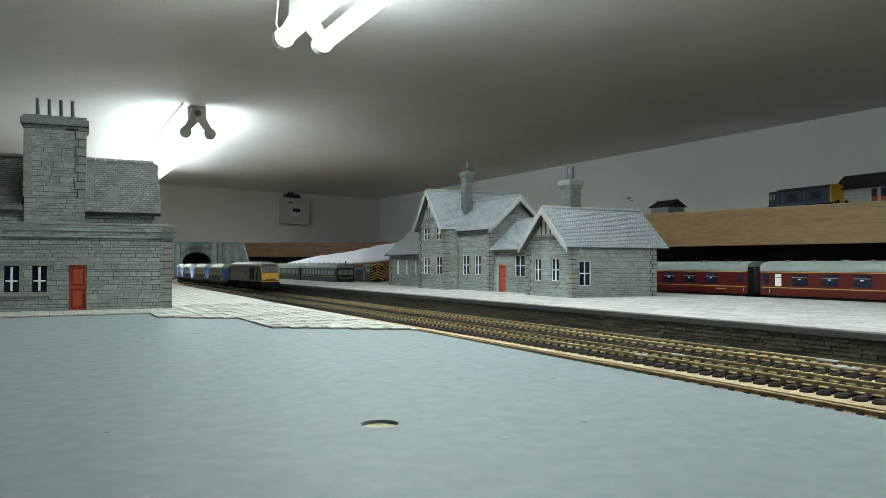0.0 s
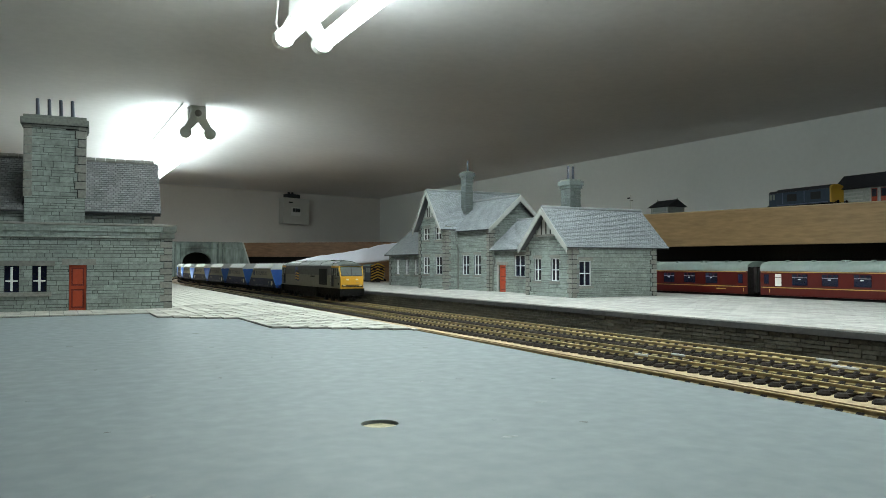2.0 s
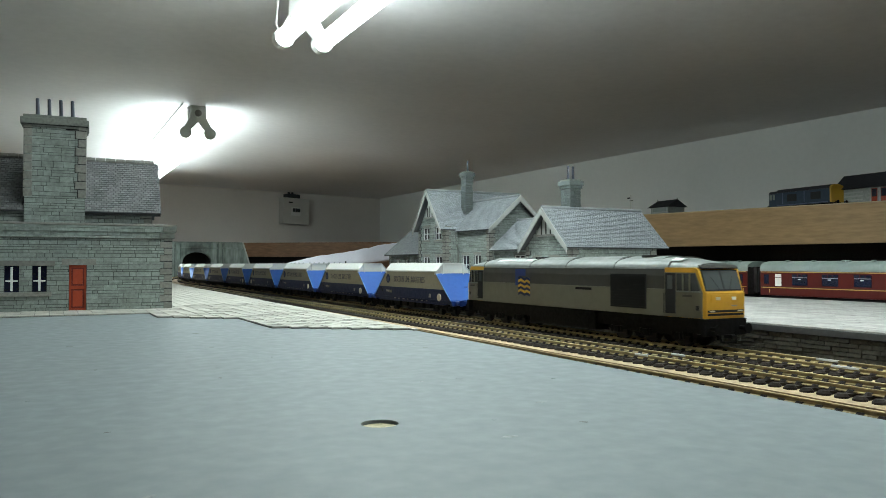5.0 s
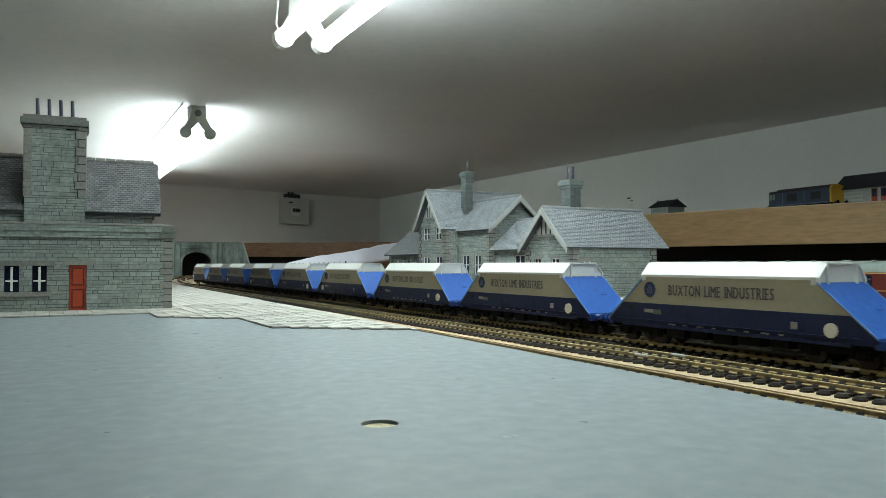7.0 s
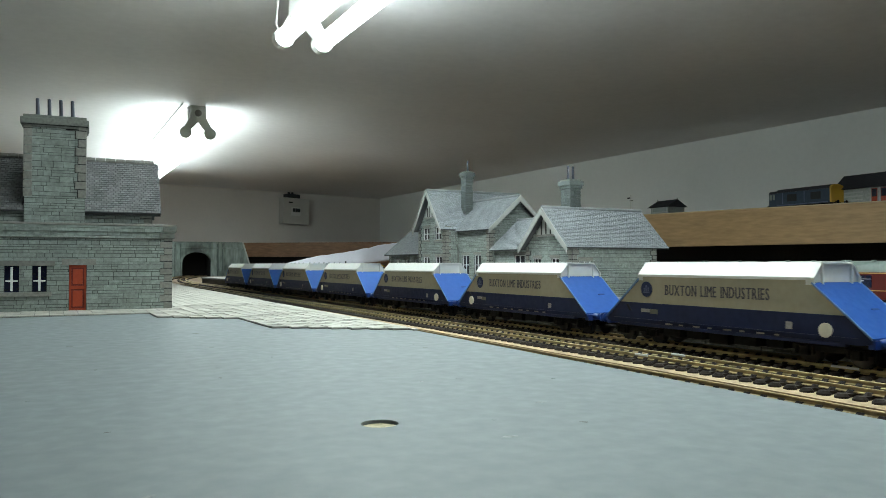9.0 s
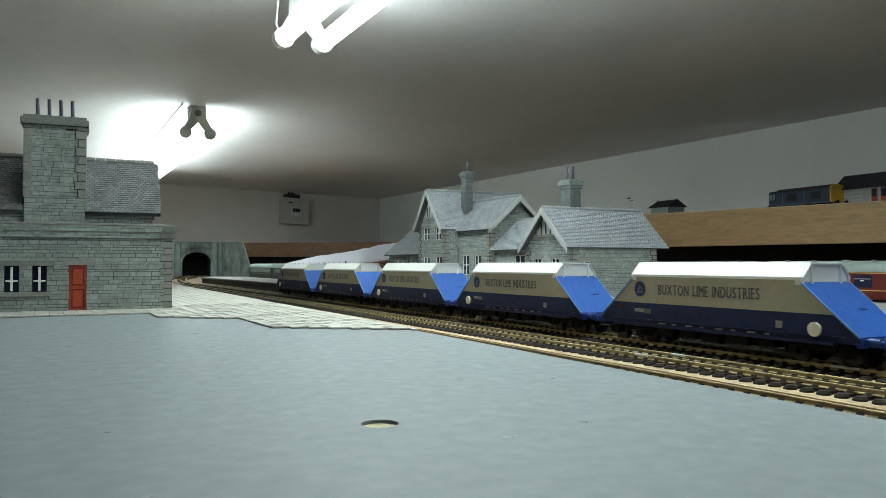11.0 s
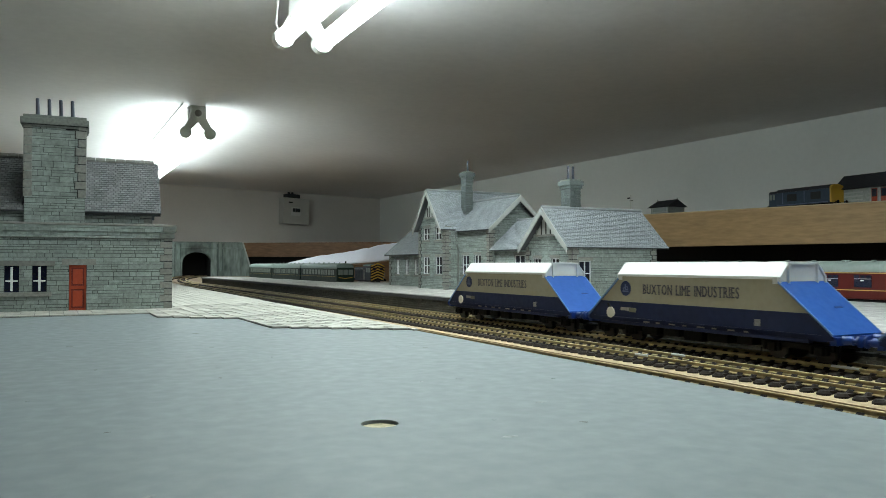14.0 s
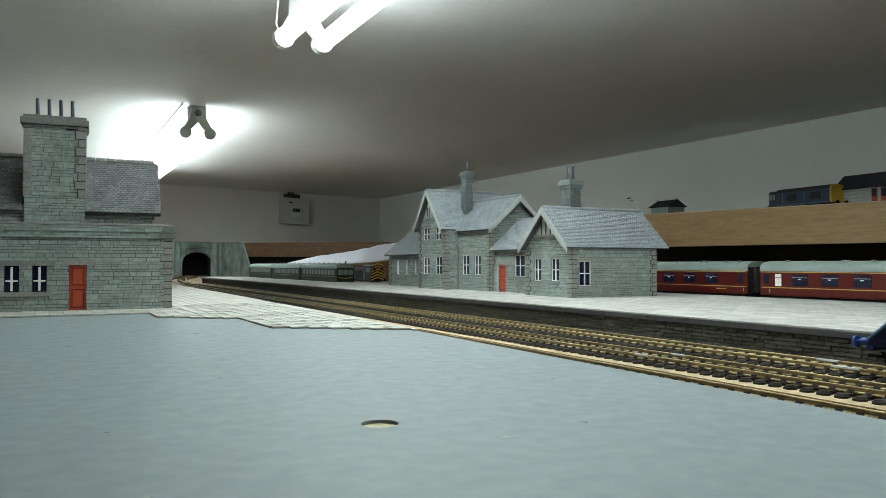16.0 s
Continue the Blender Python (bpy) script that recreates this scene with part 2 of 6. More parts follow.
# ---- mesh helpers ----
class MB:
    """Vertices and faces of one mesh, added under the matrix m."""

    def __init__(self, m=None):
        self.v, self.f, self.m = [], [], m or Matrix()

    def add(self, verts, faces):
        o = len(self.v)
        self.v += [tuple(self.m @ Vector(p)) for p in verts]
        self.f += [tuple(i + o for i in f) for f in faces]
        return self

    def box(self, x0, x1, y0, y1, z0, z1, c=0.0):
        if c <= 0:
            return self.add([(x, y, z) for x in (x0, x1) for y in (y0, y1) for z in (z0, z1)],
                            [(0, 1, 3, 2), (4, 6, 7, 5), (0, 4, 5, 1), (2, 3, 7, 6), (0, 2, 6, 4), (1, 5, 7, 3)])
        bm = bmesh.new()
        bmesh.ops.create_cube(bm, size=1.0, matrix=Matrix.LocRotScale(((x0 + x1) / 2, (y0 + y1) / 2, (z0 + z1) / 2), None, (x1 - x0, y1 - y0, z1 - z0)))
        bmesh.ops.bevel(bm, geom=bm.edges[:], offset=c, segments=2, profile=0.7, affect="EDGES")
        return self.take(bm)

    def take(self, bm):
        bm.verts.index_update()
        self.add([v.co for v in bm.verts], [[v.index for v in f.verts] for f in bm.faces])
        bm.free()
        return self

    def taper(self, s, length, run, k=0.87):
        """Draws the sides in over the last stretch towards the end at s * length."""
        self.v = [(x * (1 - (1 - k) * max(0.0, min(1.0, (s * y - length + run) / run))), y, z) for x, y, z in self.v]
        return self

    def prism(self, profile, axis, a, b):
        """A closed outline of (p, q) swept along an axis from a to b."""
        def put(p, q, t):
            return {"x": (t, p, q), "y": (p, t, q), "z": (p, q, t)}[axis]
        n = len(profile)
        vs = [put(p, q, a) for p, q in profile] + [put(p, q, b) for p, q in profile]
        fs = [(i, (i + 1) % n, (i + 1) % n + n, i + n) for i in range(n)]
        return self.add(vs, fs + [tuple(range(n))[::-1], tuple(range(n, 2 * n))])

    def tube(self, a, b, r, n=12, r2=None):
        a, b = Vector(a), Vector(b)
        d = (b - a).normalized()
        u = d.orthogonal().normalized()
        w = d.cross(u)
        r2 = r if r2 is None else r2
        vs = [a + (u * math.cos(k * 2 * math.pi / n) + w * math.sin(k * 2 * math.pi / n)) * r for k in range(n)]
        vs += [b + (u * math.cos(k * 2 * math.pi / n) + w * math.sin(k * 2 * math.pi / n)) * r2 for k in range(n)]
        return self.add(vs, [(i, (i + 1) % n, (i + 1) % n + n, i + n) for i in range(n)] + [tuple(range(n))[::-1], tuple(range(n, 2 * n))])


def mesh_of(name, mb, material, smooth=False):
    me = bpy.data.meshes.new(name)
    me.from_pydata(mb.v, [], mb.f)
    me.materials.append(material)
    bm = bmesh.new()
    bm.from_mesh(me)
    bmesh.ops.recalc_face_normals(bm, faces=bm.faces[:])
    bm.to_mesh(me)
    bm.free()
    if smooth:
        me.shade_smooth()
        me.set_sharp_from_angle(angle=radians(35))
    return me


def part(name, mb, material, parent=None, label="", kind="", smooth=False):
    ob = new(name, mesh_of(name, mb, material, smooth))
    ob.parent = parent
    return tagged(ob, label, kind=kind)


def thing(name, label, category, m=None, group="", kind=""):
    ob = new(name)
    ob.empty_display_size = 0.01
    ob.matrix_basis = m or Matrix()
    return tagged(ob, label, category, group, kind)


def solid(name, mb, material, label="", category="", kind="", group="", smooth=False):
    ob = new(name, mesh_of(name, mb, material, smooth))
    return tagged(ob, label, category, group, kind)


# ---- room ----
# depth of an added ceiling dip that faces the far lamp and looks brighter
LIGHT_DIP = 0.019


def swell(t, a, b, c):
    """Rises smoothly from 0 at a to 1 at b and falls back to 0 at c."""
    k = (t - a) / (b - a) if t < b else (c - t) / (c - b)
    k = max(0.0, min(1.0, k))
    return k * k * (3 - 2 * k)


def room():
    nx, ny = 72, 90
    under = []
    for j in range(ny + 1):
        for i in range(nx + 1):
            x, y = -2.2 + 4.4 * i / nx, -2.8 + 7.4 * j / ny
            under.append((x, y, CEIL - LIGHT_DIP * swell(x, 0.48, 1.10, 1.60) * swell(y, 0.9, 2.25, 3.15)))
    c = MB().add(under, [(j * (nx + 1) + i, j * (nx + 1) + i + 1, (j + 1) * (nx + 1) + i + 1, (j + 1) * (nx + 1) + i) for j in range(ny) for i in range(nx)])
    c.box(-2.2, 2.2, -2.8, 4.6, CEIL + 0.002, CEIL + 0.05)
    solid("ceiling", c, M_CEIL, "off-white painted ceiling above the layout, with a dip added to catch lamp light", "ceiling", "structure", smooth=True)
    east = MB(pose(1.6849, 1.0388, 0, 0, 0, 1.55)).box(0, 0.1, -3.9, 2.85, -1.1, CEIL - 0.001)
    solid("wall_east", east, M_WALL, "plain grey-white painted long wall", "wall", "structure")
    north = MB(pose(1.6099, 3.8105, 0, 0, 0, 12.9)).box(-4.0, 0.1, 0, 0.1, -1.1, CEIL - 0.001)
    solid("wall_north", north, M_WALL_END, "plain warm grey end wall", "wall", "structure")
    solid("wall_west", MB().box(-1.9, -1.8, -2.7, 3.6, -1.1, CEIL - 0.001), M_WALL, "plain painted wall closing the room", "wall", "structure")
    solid("wall_south", MB().box(-1.9, 1.9, -2.8, -2.7, -1.1, CEIL - 0.001), M_WALL, "plain painted wall closing the room", "wall", "structure")
    solid("floor", MB().box(-2.2, 2.2, -2.9, 4.6, -1.2, -1.1), M_FLOOR, "dark room floor under the layout", "floor", "structure")
    solid("baseboard_top", MB().box(-1.4, 1.6, -2.5, 2.6, -0.02, 0.0).box(-1.4, 1.5, 2.6, 3.45, -0.02, 0.0), M_GROUND, "brown painted baseboard of the model railway", "baseboard", "structure")


def lamps():
    z = CEIL - 0.062
    for y0, y1, gone in ((-0.04, 0.975, 0), (1.765, 2.965, 1)):
        x = 0.2985
        t = thing("fluorescent_light", "twin-tube white fluorescent batten fixed to the ceiling, lit", "ceiling light", pose(x, y0, z), "ceiling lights")
        length = y1 - y0
        part("batten", MB().box(-0.021, 0.021, 0.01, length - 0.01, 0.024, 0.0615, 0.004), M_LAMPBODY, t)
        for e, y in enumerate((0.0, length)):
            prof = [(-0.017, 0.0619), (0.017, 0.0619), (0.018, 0.034), (0.034, 0.006), (0.026, -0.002), (0.017, 0.004), (0.0, 0.024),
                    (-0.017, 0.004), (-0.026, -0.002), (-0.034, 0.006), (-0.018, 0.034)]
            a, b = (y - 0.002, y + 0.010) if e == 0 else (y - 0.010, y + 0.002)
            part("end_plate", MB().prism(prof, "y", a, b), M_HOLDER, t)
            for s in (-1, 1):
                part("lampholder", MB().tube((s * 0.0265, a - 0.0015, 0), (s * 0.0265, b + 0.0015, 0), 0.0131, 24), M_HOLDER, t, smooth=True)
        part("screw_cover", MB().tube((0, -0.0034, 0.045), (0, -0.0018, 0.045), 0.0078, 20), M_LABEL, t, smooth=True)
        for s in (-1, 1):
            part("tube", MB().tube((s * 0.0265, 0.013, 0), (s * 0.0265, length - 0.013, 0), 0.0108, 16), M_TUBE, t, "glowing white fluorescent tube", smooth=True)
    f = thing("ceiling_cable", "thin grey cable clipped along the ceiling beside the light", "cable", pose(0, 0, CEIL))
    part("wire", MB().tube((0.262, 1.745, -0.003), (0.262, 2.30, -0.003), 0.0014, 8), M_BAND, f)
    for y in (1.80, 1.98, 2.16):
        part("clip", MB().box(0.2595, 0.2645, y - 0.002, y + 0.002, -0.0052, 0.0), M_PLASTIC, f)
    w = thing("lamp_cable", "thin white cable hanging beside the ceiling light", "cable", pose(0.262, 0.97, CEIL))
    part("wire", MB().tube((0, 0, -0.045), (0.004, 0.0, 0.0), 0.0012, 8).tube((0, 0, -0.045), (0.008, 0.0, -0.06), 0.0012, 8), M_PLASTIC, w)


def shelf():
    """Upper level that runs along the far walls."""
    d = thing("upper_shelf", "upper-level shelf board with varnished plywood fascia", "shelf", kind="structure")
    a, b = Vector((1.0926, 1.089, 0)), Vector((1.1817, 0.731, 0))
    way = (a - b).normalized()
    ang = math.degrees(math.atan2(way.y, way.x)) - 90
    m = pose(b.x, b.y, 0, 0, 0, ang)
    part("fascia", MB(m).box(0, 0.012, -0.8, 0.75, SHELF_BOTTOM, SHELF_TOP, 0.0008), M_PLY, d, "varnished plywood fascia strip")
    part("fascia_edge", MB(m).box(-0.0008, 0.0125, -0.8, 0.75, SHELF_TOP + 0.0001, SHELF_TOP + 0.0016, 0.0003), M_PLYEDGE, d, "pale raw ply edge")
    part("deck", MB(m).box(0.0125, 0.30, -0.8, 0.74, SHELF_TOP - 0.02, SHELF_TOP - 0.0003), M_BOARD, d)
    m2 = pose(0.8032, 3.531, 0, 0, 0, -38.5)
    part("end_fascia", MB(m2).box(-0.45, 1.0, 0, 0.014, SHELF_BOTTOM, SHELF_TOP), M_BROWN, d, "brown stained plank fascia")
    part("end_deck", MB(m2).box(-0.1, 0.72, 0.0145, 0.25, SHELF_TOP - 0.02, SHELF_TOP - 0.0003), M_BOARD, d)
    part("back_panel", MB(m).box(0.14, 0.15, -0.8, 0.74, 0.0, SHELF_TOP - 0.021), M_BLACK, d, "black panel below the shelf")
    part("end_back_panel", MB(m2).box(-0.3, 0.9, 0.06, 0.07, 0.0, SHELF_TOP - 0.021), M_BLACK, d, "black panel below the shelf")


def wall_box():
    w = thing("fuse_box", "small white wall-mounted fuse box with black switches", "fuse box", pose(1.08, 3.688, 0.322, 0, 1.5, 12.9))
    part("case", MB().box(-0.073, 0.073, -0.05, -0.002, -0.072, 0.058, 0.006), M_PLASTIC, w)
    part("cover", MB().box(-0.03, 0.02, -0.054, -0.0502, -0.03, 0.013, 0.0015), M_LAMPBODY, w)
    for k in range(3):
        part("switch", MB().box(-0.024 + k * 0.014, -0.014 + k * 0.014, -0.061, -0.0542, -0.012, 0.006, 0.001), M_SWITCH, w)
    part("nameplate", MB().box(-0.046, -0.024, -0.0505, -0.0501, 0.032, 0.038), M_BLACK, w)
    part("cable_entry", MB().box(-0.05, 0.02, -0.045, -0.002, 0.0585, 0.078, 0.002), M_SWITCH, w, "black cable entry on top")
    part("cable", MB().tube((-0.03, -0.02, 0.075), (-0.03, -0.02, 0.088), 0.006).tube((-0.01, -0.02, 0.075), (-0.01, -0.02, 0.088), 0.006), M_SWITCH, w)


# ---- ground works ----
def edge_x(y):
    return 0.1555 + 0.0225 * (y - 0.1)


def platforms():
    p = thing("platform_near", "near platform of blue-grey painted board, partly paved", "platform", kind="structure")
    # painted board with a drilled hole
    hx, hy, r = 0.0604, 0.1428, 0.0039
    bm = bmesh.new()
    outer = [(-1.2, -2.2), (edge_x(-2.2) + 0.0, -2.2), (edge_x(2.6), 2.6), (-1.2, 2.6)]
    n = 28
    ring = [(hx + r * math.cos(2 * math.pi * k / n), hy + r * math.sin(2 * math.pi * k / n)) for k in range(n)]
    vo = [bm.verts.new((x, y, NEAR_TOP)) for x, y in outer]
    vi = [bm.verts.new((x, y, NEAR_TOP)) for x, y in ring]
    eds = [bm.edges.new((vo[i], vo[(i + 1) % 4])) for i in range(4)] + [bm.edges.new((vi[i], vi[(i + 1) % n])) for i in range(n)]
    bmesh.ops.triangle_fill(bm, edges=eds, use_beauty=True)
    top = bm.faces[:]
    geo = bmesh.ops.extrude_face_region(bm, geom=top)
    for v in geo["geom"]:
        if isinstance(v, bmesh.types.BMVert):
            v.co.z -= 0.006
    part("painted_board", MB().take(bm), M_GREY, p)
    part("hole_bottom", MB().tube((hx, hy, NEAR_TOP - 0.006), (hx, hy, NEAR_TOP - 0.0008), 0.0044, 20), M_HOLE, p, "torn pale card inside the hole")
    for fx, fy, fr in ((0.048, 0.243, 0.0016), (-0.004, 0.205, 0.0008), (0.104, 0.188, 0.0014), (0.083, 0.135, 0.0007), (0.070, 0.262, 0.0006), (0.128, 0.176, 0.0009)):
        part("paint_fleck", MB().tube((fx, fy, NEAR_TOP - 0.0001), (fx, fy, NEAR_TOP + 0.00012), fr, 9, fr * 0.6), M_GREY, p)
    dice = random.Random(5)
    for k in range(26):
        fx, fy = dice.uniform(-0.06, 0.135), dice.uniform(0.10, 0.46)
        if fy > front_y(fx) - 0.02 or math.hypot(fx - hx, fy - hy) < 0.012:
            continue
        n2, r2, turn, slim = 9, dice.uniform(0.0006, 0.0019), dice.uniform(0, 3.1), dice.uniform(0.25, 0.7)
        pts = []
        for j in range(n2):
            q = 2 * math.pi * j / n2
            rr = r2 * dice.uniform(0.6, 1.15)
            u, w = rr * math.cos(q), rr * slim * math.sin(q)
            pts.append((fx + u * math.cos(turn) - w * math.sin(turn), fy + u * math.sin(turn) + w * math.cos(turn)))
        part("paint_scuff", MB().prism(pts, "z", NEAR_TOP - 0.0001, NEAR_TOP + 0.00005), M_SCUFF if k % 3 else M_SMEAR, p)
    prof = [(edge_x(-2.2) - 0.004, -2.2), (edge_x(2.6) - 0.004, 2.6), (edge_x(2.6) - 0.02, 2.6), (edge_x(-2.2) - 0.02, -2.2)]
    part("platform_wall", MB().prism(prof, "z", 0.0, NEAR_TOP - 0.0061), M_BRICK, p)
    f = thing("platform_far", "island platform with pale paving and dark stone face", "platform", kind="structure")
    out = [(0.361, -2.2), (0.361, 0.5), (0.3605, 1.2), (0.3585, 2.06), (0.40, 2.10), (0.474, 2.02), (0.476, 1.38), (0.60, 1.22), (0.643, 0.9), (0.643, -2.2)]
    part("platform_core", MB().prism([(x + (0.003 if x < 0.37 else 0), y) for x, y in out], "z", 0.0, FAR_TOP - 0.0041), M_MORTAR, f)
    part("platform_edging", MB().prism(out, "z", FAR_TOP - 0.0040, FAR_TOP - 0.0008), M_EDGE, f, "charcoal platform edging")
    b = MB()
    h = 0.00235
    for c in range(6):
        y = -0.3 + random.random() * 0.01
        while y < 2.05:
            w = random.uniform(0.006, 0.0105)
            x = 0.3612 + random.uniform(0.0, 0.0006)
            if 0.24 < y < 0.62:
                part("stone", MB().box(x, 0.3655, y, y + w - 0.0004, 0.0002 + c * h, 0.0002 + (c + 1) * h - 0.0004), M_BRICK, f)
            else:
                b.box(x, 0.3655, y, y + w - 0.0004, 0.0002 + c * h, 0.0002 + (c + 1) * h - 0.0004)
            y += w
    part("stone_face", b, M_BRICK, f, "dark coursed stone platform face", "stuff")
    return p, f


def inside(poly, x, y):
    hit = False
    for (ax, ay), (bx, by) in zip(poly, poly[1:] + poly[:1]):
        if (ay > y) != (by > y) and x < (bx - ax) * (y - ay) / (by - ay) + ax:
            hit = not hit
    return hit


def front_y(x):
    """Where the paving of the near platform begins."""
    if x < 0.063:
        return 0.527
    if x < 0.104:
        return 0.484 - (x - 0.063) * 0.9
    return 0.378 - (x - 0.104) * 0.77


def paving(p, f):
    rest = MB()
    w, ln = 0.0083, 0.0135
    mesh = mesh_of("slab", MB().box(0.0001, w - 0.0003, 0.0001, ln - 0.0005, 0.0, 0.0007), M_SLAB)
    count, cols, bed = 0, [], MB()
    x = -0.14
    while x < 0.21:
        y = front_y(x + w / 2)
        j = 0
        while y < 2.45:
            if x < edge_x(y) - 0.001:
                cols.append((y, x))
            y += ln
            j += 1
        if cols and cols[-1][1] == x:
            ys = [q for q, e in cols if e == x]
            bed.box(x, min(x + w, edge_x(min(ys))), min(ys) + 0.0004, max(ys) + ln - 0.0006, NEAR_TOP + 0.0001, NEAR_TOP + 0.0005)
        x += w
    cols.sort()
    part("slab_bed", bed, M_JOINT, p)
    for y, x in cols:
        e = min(x + w - 0.0003, edge_x(y) + 0.0004)
        if x > -0.07 and count < 300 and e == x + w - 0.0003:
            s = new("slab", mesh)
            s.location = (x, y, NEAR_TOP + 0.0004)
            s.rotation_euler = (random.uniform(-0.026, -0.004), random.uniform(-0.007, 0.007), random.uniform(-0.004, 0.004))
            s.parent = p
            count += 1
        else:
            rest.box(x + 0.0001, e, y + 0.0001, y + ln - 0.0005, NEAR_TOP + 0.0002, NEAR_TOP + 0.0009)
    part("far_slabs", rest, M_SLAB, p, "", "stuff")
    rest, near_by = MB(), 0
    mesh = mesh_of("paving_slab", MB().box(0, 0.0105 - 0.0002, 0, 0.016 - 0.0003, -0.0007, 0.0), M_SLABF)
    poly = [(0.3635, -0.9), (0.3635, 1.2), (0.361, 2.05), (0.40, 2.09), (0.473, 2.01), (0.475, 1.38), (0.598, 1.22), (0.642, 0.9), (0.642, -0.9)]
    w, ln = 0.0105, 0.016
    i = 0
    x = 0.3637
    while x < 0.64:
        y = -0.9 - (i % 2) * ln / 2
        while y < 2.08:
            if inside(poly, x + w / 2, y + ln / 2):
                z = FAR_TOP + random.uniform(-0.00004, 0.00004)
                if 0.26 < y < 0.50 and x < 0.6 and near_by < 300:
                    o = new("paving_slab", mesh)
                    o.location, o.parent = (x, y, z), f
                    near_by += 1
                else:
                    rest.box(x, x + w - 0.0002, y, y + ln - 0.0003, FAR_TOP - 0.0007, z)
            y += ln
        x += w
        i += 1
    part("paving_slabs", rest, M_SLABF, f, "pale grey paving slabs", "stuff")
    part("slab_bed", MB().prism(poly, "z", FAR_TOP - 0.00078, FAR_TOP - 0.0003), M_JOINTF, f)


# ---- tracks ----
def trackbed():
    b = MB()
    for x0 in TRACK_X:
        for y0, y1 in ((-2.2, BEND_Y + 0.1),):
            b.box(x0 - 0.0240, x0 + 0.0240, y0, y1, 0.0001, 0.0009)
    solid("trackbed", b, M_BOARD, "bare brown cork strip under the running tracks", "trackbed", "structure")


BEND_Y, BEND_R = 1.90, 4.0


def track_point(x0, s):
    """Place and heading on a track whose straight lies at x0; s runs along it from y = 0 and bends off to the tunnel past BEND_Y."""
    if s <= BEND_Y or x0 < 0.25:
        return x0, s, 0.0
    r = BEND_R - (x0 - TRACK_X[0])
    a = (s - BEND_Y) / r
    return x0 + r * (1 - math.cos(a)), BEND_Y + r * math.sin(a), -a


def track(x0, bits):
    t = thing("railway_track", "model railway track, nickel rails on black sleepers", "railway track", group="parallel tracks", kind="structure")
    for side in (-1, 1):
        b = MB()
        steps = [-2.2, BEND_Y] + [BEND_Y + 0.05 * k for k in range(1, 30 if x0 > 0.25 else 12)]
        prof = [(-0.0011, 0.0026), (0.0011, 0.0026), (0.0011, 0.0030), (0.0003, 0.0033), (0.0003, 0.0042), (0.00055, 0.0044), (0.00055, 0.0049), (0.00045, 0.005),
                (-0.00045, 0.005), (-0.00055, 0.0049), (-0.00055, 0.0044), (-0.0003, 0.0042), (-0.0003, 0.0033), (-0.0011, 0.0030)]
        rings = []
        for s in steps:
            px, py, a = track_point(x0, s)
            m = pose(px, py, 0, 0, 0, math.degrees(a)) @ Matrix.Translation((side * 0.0085, 0, 0))
            rings.append([tuple(m @ Vector((u, 0, w))) for u, w in prof])
        n = len(prof)
        vs = [v for r in rings for v in r]
        fs = [(k * n + i, k * n + (i + 1) % n, (k + 1) * n + (i + 1) % n, (k + 1) * n + i) for k in range(len(rings) - 1) for i in range(n)]
        b.add(vs, fs)
        part("rail", b, M_RAILTOP, t)
    sl = MB().box(-0.0148, 0.0148, -0.0015, 0.0015, 0.0, 0.0024)
    for s in (-1, 1):
        sl.tube((s * 0.0146, 0, 0.0), (s * 0.0146, 0, 0.0016), 0.0027, 12, 0.0027)
        sl.tube((s * 0.0146, 0, 0.0016), (s * 0.0146, 0, 0.0027), 0.0027, 12, 0.0016)
        sl.tube((s * 0.0085, 0, 0.0020), (s * 0.0085, 0, 0.0036), 0.0026, 8, 0.0014)
    me = mesh_of("sleeper", sl, M_SLEEPER)
    y, pitch = 0.02, 0.0075
    for k in range(250):
        o = new("sleeper", me)
        o.location, o.parent = (x0, y, 0), t
        y += pitch
    far = MB()
    ahead = 155 if x0 > 0.25 else 30
    for k in range(ahead + 110):
        px, py, a = track_point(x0, y + k * pitch if k < ahead else 0.02 - (k - ahead + 1) * pitch)
        far.m = pose(px, py, 0, 0, 0, math.degrees(a))
        far.box(-0.0165, 0.0165, -0.0018, 0.0018, 0.0, 0.0026)
    part("far_sleepers", far, M_SLEEPER, t, "", "stuff")
    # near-white strips paint the highlights where the rail heads shine
    for dx, y0, ln in bits:
        part("rail_joiner", MB().box(x0 + dx - 0.0006, x0 + dx + 0.0006, y0, y0 + ln, 0.0040, 0.0051, 0.0002), M_RAILSHINE, t, "pale strip painting the shine on the rail head")


